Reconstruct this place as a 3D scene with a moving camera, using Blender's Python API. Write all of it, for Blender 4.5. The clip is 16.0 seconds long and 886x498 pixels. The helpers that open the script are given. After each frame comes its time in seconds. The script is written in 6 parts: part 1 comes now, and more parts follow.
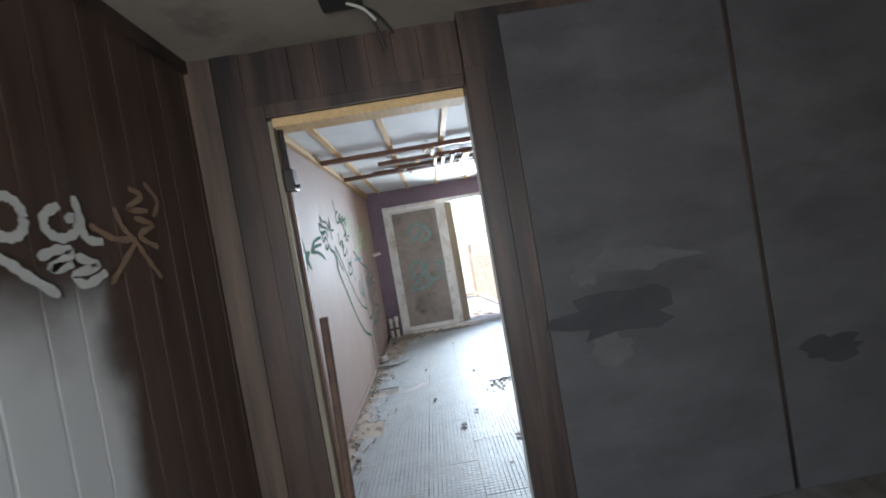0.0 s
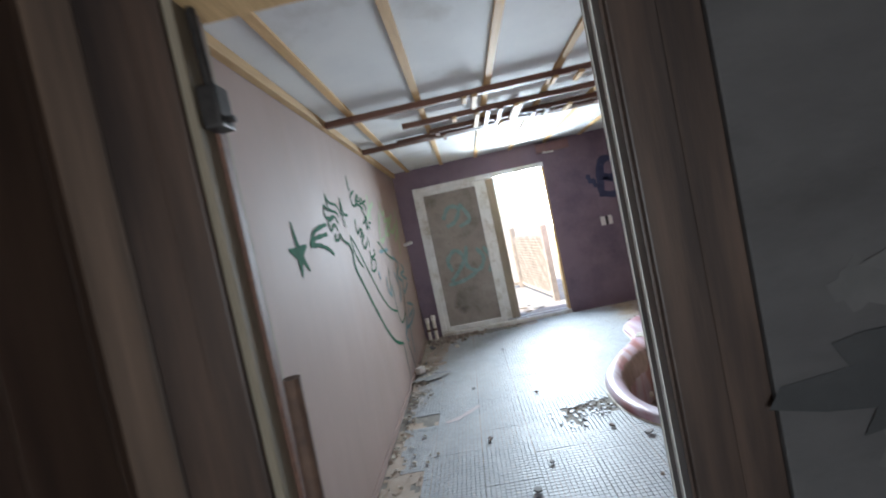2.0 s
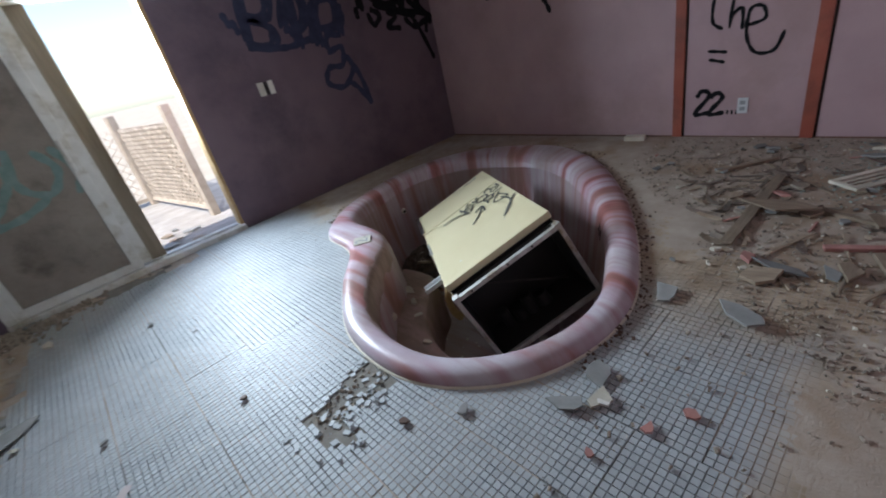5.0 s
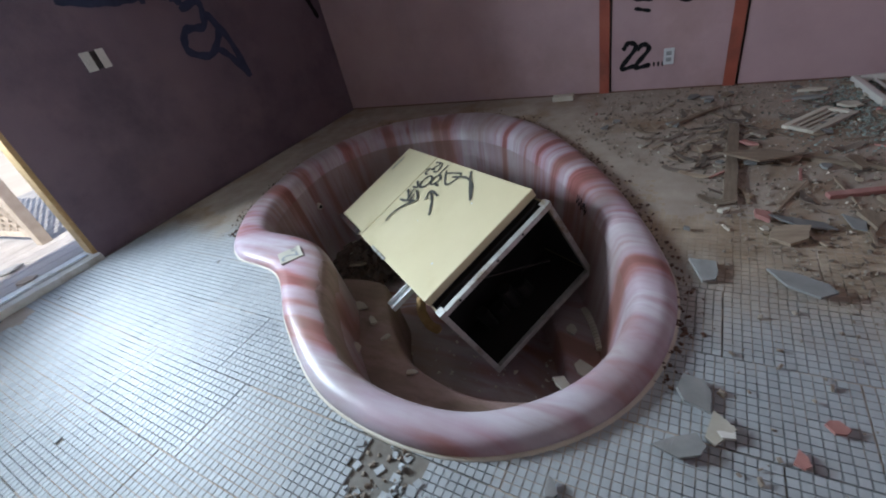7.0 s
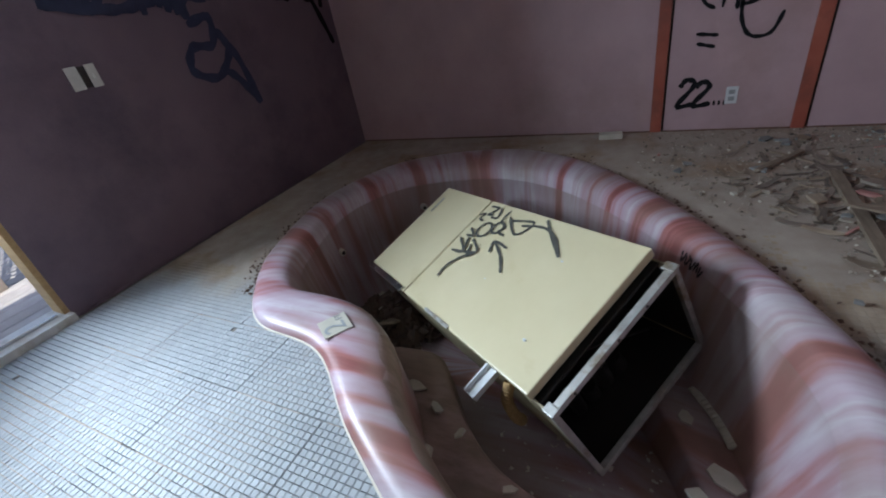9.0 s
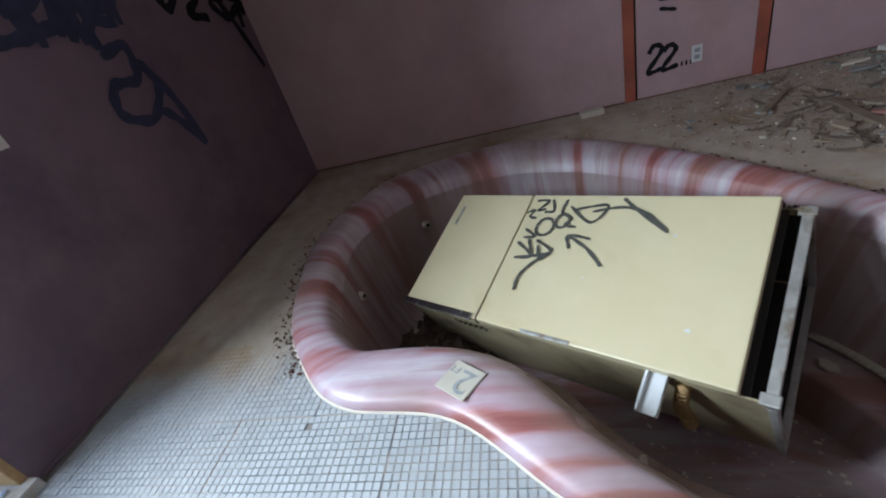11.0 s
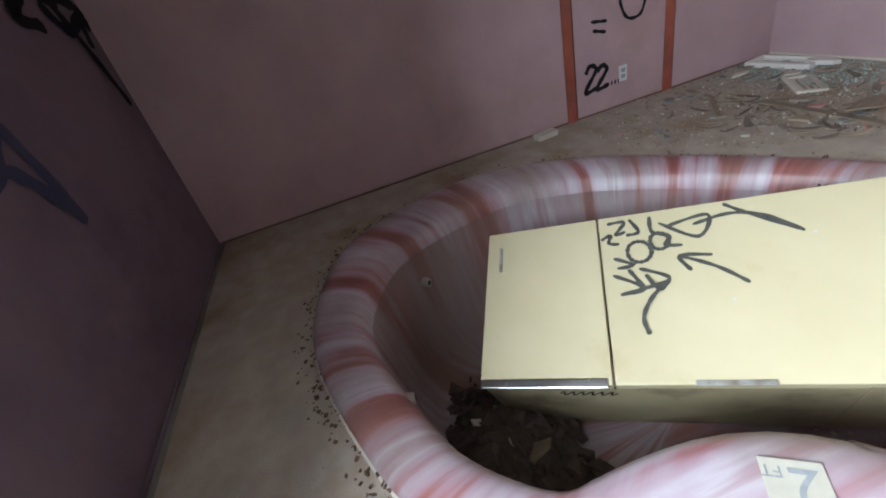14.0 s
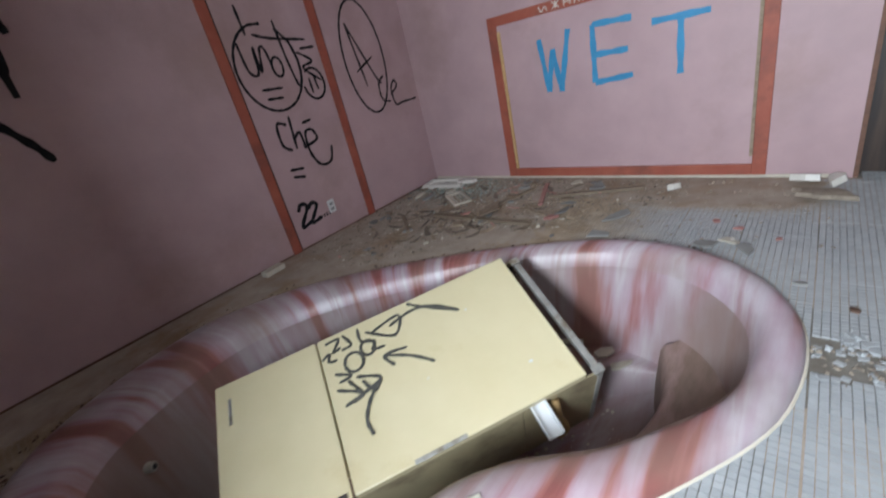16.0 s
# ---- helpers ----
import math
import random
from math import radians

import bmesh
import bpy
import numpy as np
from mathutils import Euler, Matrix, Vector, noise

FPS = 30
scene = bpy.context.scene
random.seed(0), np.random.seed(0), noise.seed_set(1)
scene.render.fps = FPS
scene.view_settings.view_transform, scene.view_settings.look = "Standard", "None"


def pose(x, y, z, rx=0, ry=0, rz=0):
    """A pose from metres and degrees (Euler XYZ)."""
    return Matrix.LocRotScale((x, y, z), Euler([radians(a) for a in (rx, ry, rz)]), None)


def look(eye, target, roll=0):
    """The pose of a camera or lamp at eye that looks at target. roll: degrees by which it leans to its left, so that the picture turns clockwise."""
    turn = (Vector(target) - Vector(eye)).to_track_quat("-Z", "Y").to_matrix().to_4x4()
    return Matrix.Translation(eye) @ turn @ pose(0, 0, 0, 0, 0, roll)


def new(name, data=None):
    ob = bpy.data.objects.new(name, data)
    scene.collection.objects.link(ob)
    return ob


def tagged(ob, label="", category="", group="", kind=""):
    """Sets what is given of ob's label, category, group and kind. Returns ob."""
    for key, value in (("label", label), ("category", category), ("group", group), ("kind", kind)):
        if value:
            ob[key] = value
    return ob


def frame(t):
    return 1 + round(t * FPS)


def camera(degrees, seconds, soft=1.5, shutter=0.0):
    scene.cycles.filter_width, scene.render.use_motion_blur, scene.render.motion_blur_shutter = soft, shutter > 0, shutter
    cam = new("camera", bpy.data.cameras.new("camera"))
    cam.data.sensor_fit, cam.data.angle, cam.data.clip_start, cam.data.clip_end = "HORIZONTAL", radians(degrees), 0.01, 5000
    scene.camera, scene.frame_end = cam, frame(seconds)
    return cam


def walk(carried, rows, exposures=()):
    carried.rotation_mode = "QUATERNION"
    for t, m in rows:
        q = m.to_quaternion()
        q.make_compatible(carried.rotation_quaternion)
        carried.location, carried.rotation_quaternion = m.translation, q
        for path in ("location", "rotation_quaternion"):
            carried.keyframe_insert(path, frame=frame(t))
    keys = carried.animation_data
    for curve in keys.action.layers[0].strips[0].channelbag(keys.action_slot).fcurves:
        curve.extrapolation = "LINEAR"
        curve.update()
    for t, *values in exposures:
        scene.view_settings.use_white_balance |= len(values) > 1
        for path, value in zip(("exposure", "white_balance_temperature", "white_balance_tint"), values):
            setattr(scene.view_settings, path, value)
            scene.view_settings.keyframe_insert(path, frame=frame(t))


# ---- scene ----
cam = camera(92.6, 16.0, soft=1.9, shutter=0.5)
PATH = [
    (0, (-0.119, 0.278, 1.408), (-0.064, 2.277, 1.359), -9.8),
    (0.5, (-0.125, 0.518, 1.424), (-0.049, 2.516, 1.361), -9.3),
    (1, (-0.063, 0.793, 1.422), (-0.15, 2.791, 1.381), -10.9),
    (1.5, (-0.091, 1.04, 1.412), (-0.325, 3.026, 1.385), -12.0),
    (2, (-0.195, 1.288, 1.404), (-0.313, 3.282, 1.323), -11.9),
    (2.5, (-0.169, 1.628, 1.329), (-0.124, 3.613, 1.089), -15.0),
    (3, (-0.176, 1.922, 1.333), (0.166, 3.85, 0.924), -16.0),
    (3.5, (-0.233, 2.147, 1.305), (0.493, 3.904, 0.685), -13.0),
    (4, (-0.159, 2.406, 1.271), (0.764, 4.023, 0.542), -15.0),
    (4.5, (-0.041, 2.675, 1.235), (0.914, 4.222, 0.402), -16.6),
    (5, (-0.012, 2.839, 1.219), (1.089, 4.249, 0.325), -13.7),
    (7.5, (0.129, 3.662, 1.163), (1.512, 4.569, 0.039), -14.1),
    (8, (0.149, 3.784, 1.161), (1.579, 4.634, 0.05), -12.5),
    (8.5, (0.244, 4.004, 1.17), (1.734, 4.857, 0.144), -11.1),
    (9, (0.292, 4.18, 1.157), (1.778, 5.056, 0.145), -11.1),
    (9.5, (0.256, 4.34, 1.168), (1.777, 5.134, 0.14), -13.8),
    (12, (0.5, 5.378, 1.117), (2.208, 5.636, 0.108), -16.3),
    (12.5, (0.58, 5.51, 1.153), (2.299, 5.553, 0.132), -15.9),
    (13, (0.636, 5.658, 1.183), (2.317, 5.361, 0.141), -15.7),
    (13.5, (0.774, 5.855, 1.126), (2.461, 5.546, 0.096), -14.8),
    (14, (0.954, 6.004, 1.135), (2.633, 5.698, 0.092), -15.3),
    (14.5, (0.908, 6.013, 1.124), (2.412, 5.337, -0.008), -12.8),
    (15, (0.782, 6.001, 1.151), (2.052, 4.956, 0.012), -12.9),
    (15.5, (0.695, 5.915, 1.189), (1.969, 4.723, 0.211), -15.1),
    (16, (0.64, 5.803, 1.21), (1.919, 4.493, 0.405), -13.6),
]
walk(cam, [(t, look(eye, target, roll)) for t, eye, target, roll in PATH], exposures=[(0, 2.35, 6100, 10), (2.0, 2.15, 6150, 10), (3.0, 1.7, 6100, 10), (8.0, 1.5, 5950, 10), (9.0, 1.35, 5900, 10), (9.5, 1.35, 5900, 10), (12.0, 1.62, 6250, 11), (14.0, 1.95, 6300, 11), (15.0, 1.48, 6350, 12), (16, 1.68, 6500, 13)])

# ---- world, sun, exposure ----
world = bpy.data.worlds.new("sky")
scene.world = world
world.use_nodes = True
wn = world.node_tree.nodes
sky = wn.new("ShaderNodeTexSky")
sky.sky_type = "NISHITA"
sky.sun_disc = False
SUN_ELEVATION, SUN_ROTATION = radians(52), radians(-115)
sky.sun_elevation, sky.sun_rotation = SUN_ELEVATION, SUN_ROTATION
world.node_tree.links.new(sky.outputs[0], wn["Background"].inputs[0])
wn["Background"].inputs[1].default_value = 0.11
sun_data = bpy.data.lights.new("sun", "SUN")
sun_data.energy, sun_data.angle, sun_data.color = 2.6, radians(0.5), (1.0, 0.95, 0.87)
sun = new("sun", sun_data)
sun_dir = Vector((math.sin(SUN_ROTATION) * math.cos(SUN_ELEVATION), math.cos(SUN_ROTATION) * math.cos(SUN_ELEVATION), math.sin(SUN_ELEVATION)))
sun.matrix_world = look(sun_dir * 30, (0, 0, 0))


def opening_light(x0, x1, z0, z1, y, toward, watts, color, spread=180, lean=0.0):
    """An added area lamp that stands in for sky light entering through an opening."""
    d = bpy.data.lights.new("opening_light", "AREA")
    d.shape, d.size, d.size_y, d.energy, d.color = "RECTANGLE", x1 - x0, z1 - z0, watts, color
    d.spread = radians(spread)
    ob = new("opening_light", d)
    ob.matrix_world = look(((x0 + x1) / 2, y, (z0 + z1) / 2), ((x0 + x1) / 2 + lean, y + toward, (z0 + z1) / 2))
    return ob


opening_light(0.36, 1.15, 1.2, 2.28, 7.42, -1, 86, (0.80, 0.92, 1.0), 142, 0.38)
# brightens the corridor from an assumed doorway, out of view
opening_light(-0.74, 0.14, 0.4, 1.99, -1.66, 1, 15, (0.86, 0.95, 1.0))


# ---- materials ----
def material(name, colors, scale=6.0, rough=(0.5, 0.8), bump=0.2, bump_scale=60.0, metal=0.0, stretch=(1, 1, 1), stain=None, stain_scale=1.3, stain_range=(0.5, 0.68), detail=6.0, vary=0.0, spec=0.4):
    """Two-scale procedural surface: colour grain, larger stains, fine relief."""
    m = bpy.data.materials.new(name)
    m.use_nodes = True
    nt = m.node_tree
    n, l = nt.nodes, nt.links
    bsdf = n["Principled BSDF"]
    tc = n.new("ShaderNodeTexCoord")
    mp = n.new("ShaderNodeMapping")
    mp.inputs["Scale"].default_value = stretch
    l.new(tc.outputs["Object"], mp.inputs["Vector"])
    tex = n.new("ShaderNodeTexNoise")
    tex.inputs["Scale"].default_value, tex.inputs["Detail"].default_value = scale, detail
    tex.inputs["Roughness"].default_value = 0.6
    l.new(mp.outputs[0], tex.inputs["Vector"])
    ramp = n.new("ShaderNodeValToRGB")
    els = ramp.color_ramp.elements
    for i, c in enumerate(colors):
        p = 0.3 + 0.4 * i / max(1, len(colors) - 1)
        e = els[i] if i < 2 else els.new(p)
        e.position, e.color = p, (*c, 1)
    l.new(tex.outputs["Fac"], ramp.inputs["Fac"])
    col = ramp.outputs["Color"]
    if stain:
        st = n.new("ShaderNodeTexNoise")
        st.inputs["Scale"].default_value, st.inputs["Detail"].default_value = stain_scale, 8
        st.inputs["Roughness"].default_value = 0.65
        l.new(mp.outputs[0], st.inputs["Vector"])
        rg = n.new("ShaderNodeMapRange")
        rg.inputs["From Min"].default_value, rg.inputs["From Max"].default_value = stain_range
        l.new(st.outputs["Fac"], rg.inputs["Value"])
        mx = n.new("ShaderNodeMixRGB")
        l.new(rg.outputs[0], mx.inputs["Fac"])
        l.new(col, mx.inputs["Color1"])
        mx.inputs["Color2"].default_value = (*stain, 1)
        col = mx.outputs[0]
    if vary:
        oi = n.new("ShaderNodeObjectInfo")
        hs = n.new("ShaderNodeHueSaturation")
        mr = n.new("ShaderNodeMapRange")
        mr.inputs["To Min"].default_value, mr.inputs["To Max"].default_value = 1 - vary, 1 + vary
        l.new(oi.outputs["Random"], mr.inputs["Value"])
        l.new(mr.outputs[0], hs.inputs["Value"])
        l.new(col, hs.inputs["Color"])
        col = hs.outputs[0]
    l.new(col, bsdf.inputs["Base Color"])
    rr = n.new("ShaderNodeMapRange")
    rr.inputs["To Min"].default_value, rr.inputs["To Max"].default_value = rough
    l.new(tex.outputs["Fac"], rr.inputs["Value"])
    l.new(rr.outputs[0], bsdf.inputs["Roughness"])
    bsdf.inputs["Metallic"].default_value = metal
    bsdf.inputs["Specular IOR Level"].default_value = spec
    if bump:
        bt = n.new("ShaderNodeTexNoise")
        bt.inputs["Scale"].default_value, bt.inputs["Detail"].default_value = bump_scale, 5
        l.new(mp.outputs[0], bt.inputs["Vector"])
        bp = n.new("ShaderNodeBump")
        bp.inputs["Strength"].default_value, bp.inputs["Distance"].default_value = bump, 0.004
        l.new(bt.outputs["Fac"], bp.inputs["Height"])
        l.new(bp.outputs[0], bsdf.inputs["Normal"])
    return m


M_MAUVE = material("mauve_paint", [(0.42, 0.285, 0.30), (0.50, 0.345, 0.36)], 2.5, (0.45, 0.65), 0.25, 90, stain=(0.36, 0.235, 0.22), stain_scale=0.9, stain_range=(0.52, 0.75))
M_PINK = material("pink_plaster", [(0.235, 0.168, 0.142), (0.30, 0.217, 0.185)], 2.0, (0.6, 0.8), 0.3, 70, stain=(0.235, 0.165, 0.13), stain_scale=1.4, stain_range=(0.52, 0.75), stretch=(1, 1, 0.35))
# mauve darkened towards purple: the backlit wall's shade is in the colour
M_DIMMAUVE = material("backlit_mauve_paint", [(0.16, 0.108, 0.135), (0.195, 0.135, 0.16)], 2.5, (0.45, 0.65), 0.25, 90, stain=(0.10, 0.07, 0.095), stain_scale=1.0)
M_REDTRIM = material("red_brown_trim", [(0.30, 0.07, 0.045), (0.38, 0.11, 0.07)], 5, (0.45, 0.7), 0.3, 40, stain=(0.22, 0.07, 0.05), stain_scale=4)
M_CEIL = material("white_ceiling_board", [(0.58, 0.59, 0.59), (0.66, 0.67, 0.66)], 3, (0.7, 0.9), 0.2, 50, stain=(0.42, 0.41, 0.38), stain_scale=1.6, stain_range=(0.55, 0.75))
M_LATH = material("raw_pine", [(0.46, 0.29, 0.13), (0.60, 0.40, 0.19)], 9, (0.6, 0.8), 0.3, 50, stretch=(6, 0.6, 6), vary=0.2)
M_BEAM = material("stained_batten", [(0.10, 0.05, 0.035), (0.17, 0.085, 0.055)], 9, (0.5, 0.75), 0.3, 50, stretch=(0.6, 6, 6), vary=0.25)
M_WHITEFRAME = material("grimy_white_aluminium", [(0.56, 0.54, 0.50), (0.68, 0.66, 0.62)], 8, (0.35, 0.6), 0.15, 60, stain=(0.40, 0.35, 0.27), stain_scale=5)
M_BOARD = material("weathered_board", [(0.22, 0.185, 0.155), (0.33, 0.28, 0.235)], 5, (0.6, 0.9), 0.4, 40, stain=(0.12, 0.095, 0.075), stain_scale=2.5)
M_PLY = material("plywood_edge", [(0.20, 0.16, 0.11), (0.29, 0.235, 0.17)], 6, (0.6, 0.9), 0.3, 50, stretch=(4, 4, 0.4), stain=(0.16, 0.12, 0.08), stain_scale=3)
M_LATTICE = material("weathered_lattice", [(0.30, 0.245, 0.19), (0.43, 0.36, 0.285)], 8, (0.7, 0.9), 0.3, 50, vary=0.2)
M_DECK = material("pale_deck", [(0.27, 0.245, 0.215), (0.38, 0.345, 0.31)], 5, (0.7, 0.9), 0.4, 40, vary=0.12)
M_EARTH = material("dry_earth", [(0.34, 0.28, 0.21), (0.45, 0.38, 0.30)], 0.7, (0.8, 1.0), 0.5, 20)
M_GROUT = material("mortar_bed", [(0.15, 0.138, 0.12), (0.235, 0.217, 0.19)], 9, (0.7, 0.95), 0.6, 40, stain=(0.12, 0.09, 0.065), stain_scale=2)
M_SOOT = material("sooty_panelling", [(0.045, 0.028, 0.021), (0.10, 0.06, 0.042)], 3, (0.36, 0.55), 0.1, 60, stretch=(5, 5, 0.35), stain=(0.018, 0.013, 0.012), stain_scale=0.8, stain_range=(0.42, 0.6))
M_DIMBROWN = material("smoked_brown_panelling", [(0.09, 0.058, 0.04), (0.15, 0.095, 0.065)], 4, (0.4, 0.6), 0.15, 60, stretch=(6, 6, 0.3), stain=(0.035, 0.025, 0.02), stain_scale=0.9, stain_range=(0.42, 0.62))
M_SOOTCEIL = material("smoked_ceiling", [(0.20, 0.165, 0.13), (0.30, 0.25, 0.20)], 2, (0.7, 0.9), 0.3, 40, stain=(0.08, 0.065, 0.055), stain_scale=1.2)
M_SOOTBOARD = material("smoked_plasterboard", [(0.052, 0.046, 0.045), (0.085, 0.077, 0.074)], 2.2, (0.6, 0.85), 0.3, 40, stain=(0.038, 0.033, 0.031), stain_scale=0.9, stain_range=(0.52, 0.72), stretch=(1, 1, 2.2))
M_BLACK = material("black_rubberised", [(0.008, 0.008, 0.008), (0.02, 0.018, 0.017)], 7, (0.3, 0.7), 0.3, 30)
M_DARKMETAL = material("dark_metal", [(0.03, 0.028, 0.028), (0.07, 0.06, 0.055)], 20, (0.35, 0.6), 0.3, 80, metal=0.7)
M_RUST = material("rusty_pipe", [(0.07, 0.04, 0.03), (0.15, 0.085, 0.055)], 15, (0.6, 0.85), 0.5, 60)
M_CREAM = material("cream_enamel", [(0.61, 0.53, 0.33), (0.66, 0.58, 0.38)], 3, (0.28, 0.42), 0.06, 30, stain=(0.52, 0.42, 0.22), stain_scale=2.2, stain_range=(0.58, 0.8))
# darker cream than the doors, with brown stains
M_CREAMSIDE = material("darker_cream_enamel", [(0.33, 0.28, 0.17), (0.43, 0.36, 0.22)], 4, (0.4, 0.6), 0.15, 40, stain=(0.16, 0.12, 0.08), stain_scale=2.5)
M_STEEL = material("dull_galvanised", [(0.34, 0.33, 0.31), (0.52, 0.51, 0.48)], 14, (0.35, 0.6), 0.2, 60, metal=0.55, stain=(0.22, 0.17, 0.11), stain_scale=8)
M_CHROME = material("worn_chrome", [(0.50, 0.50, 0.50), (0.62, 0.62, 0.62)], 14, (0.15, 0.35), 0.05, 60, metal=1.0)
M_FOAM = material("brown_foam", [(0.26, 0.16, 0.07), (0.40, 0.27, 0.12)], 20, (0.8, 1.0), 0.8, 40)
M_WHITEPLASTIC = material("white_plastic", [(0.58, 0.60, 0.62), (0.68, 0.69, 0.70)], 8, (0.3, 0.5), 0.05, 40)
M_IVORY = material("ivory_plate", [(0.60, 0.57, 0.52), (0.70, 0.67, 0.62)], 8, (0.35, 0.5), 0.05, 40)
M_GREYSLATE = material("grey_flake", [(0.165, 0.163, 0.158), (0.25, 0.245, 0.235)], 9, (0.7, 0.9), 0.4, 50, vary=0.3)
M_CREAMFLAKE = material("cream_flake", [(0.46, 0.42, 0.34), (0.58, 0.53, 0.45)], 9, (0.6, 0.9), 0.4, 50, vary=0.2)
M_REDFLAKE = material("red_flake", [(0.33, 0.14, 0.12), (0.47, 0.25, 0.22)], 9, (0.5, 0.8), 0.3, 50, vary=0.25)
M_WOODBIT = material("dirty_wood", [(0.19, 0.14, 0.10), (0.32, 0.25, 0.18)], 9, (0.7, 0.9), 0.4, 50, stretch=(1, 6, 6), vary=0.3)
M_RUBBLE = material("rubble", [(0.20, 0.16, 0.125), (0.33, 0.275, 0.22)], 30, (0.7, 0.95), 0.4, 60)
M_ROT = material("rotting_leaves", [(0.03, 0.02, 0.015), (0.10, 0.06, 0.045)], 30, (0.6, 0.9), 0.5, 60)
M_BLACKPAINT = material("black_spray_paint", [(0.010, 0.010, 0.012), (0.02, 0.02, 0.022)], 20, (0.75, 0.9), 0.0, 40, spec=0.1)
M_BLUEPAINT = material("dark_blue_spray_paint", [(0.022, 0.026, 0.06), (0.045, 0.05, 0.10)], 12, (0.5, 0.7), 0.0, 40)
M_GREENPAINT = material("green_spray_paint", [(0.008, 0.065, 0.03), (0.02, 0.095, 0.05)], 12, (0.8, 0.9), 0.0, 40, spec=0.1)
M_TEALPAINT = material("thin_teal_spray_paint", [(0.13, 0.21, 0.19), (0.22, 0.29, 0.26)], 12, (0.5, 0.7), 0.0, 40)
M_LIMEPAINT = material("thin_lime_spray_paint", [(0.17, 0.25, 0.10), (0.26, 0.31, 0.17)], 12, (0.6, 0.8), 0.0, 40)
M_DARKTEAL = material("dark_teal_spray_paint", [(0.05, 0.12, 0.12), (0.10, 0.17, 0.17)], 12, (0.6, 0.8), 0.0, 40)
M_CYANPAINT = material("bright_blue_spray_paint", [(0.03, 0.22, 0.42), (0.05, 0.29, 0.52)], 12, (0.5, 0.7), 0.0, 40)
M_WHITEPAINT = material("white_spray_paint", [(0.55, 0.53, 0.48), (0.68, 0.66, 0.6)], 12, (0.5, 0.7), 0.0, 40)
M_TANPAINT = material("tan_spray_paint", [(0.25, 0.16, 0.10), (0.33, 0.22, 0.14)], 12, (0.5, 0.7), 0.0, 40)
M_MARKER = material("grey_marker", [(0.055, 0.055, 0.05), (0.11, 0.105, 0.09)], 30, (0.4, 0.6), 0.0, 40)
M_SIGNGREY = material("sign_grey", [(0.25, 0.26, 0.27), (0.34, 0.35, 0.36)], 30, (0.4, 0.6), 0.0, 40)
M_SIGN = material("sign_tile", [(0.44, 0.41, 0.335), (0.53, 0.495, 0.42)], 9, (0.3, 0.45), 0.05, 40)
M_REDSTAIN = material("red_floor_stain", [(0.40, 0.33, 0.32), (0.46, 0.40, 0.39)], 14, (0.5, 0.8), 0.1, 60)


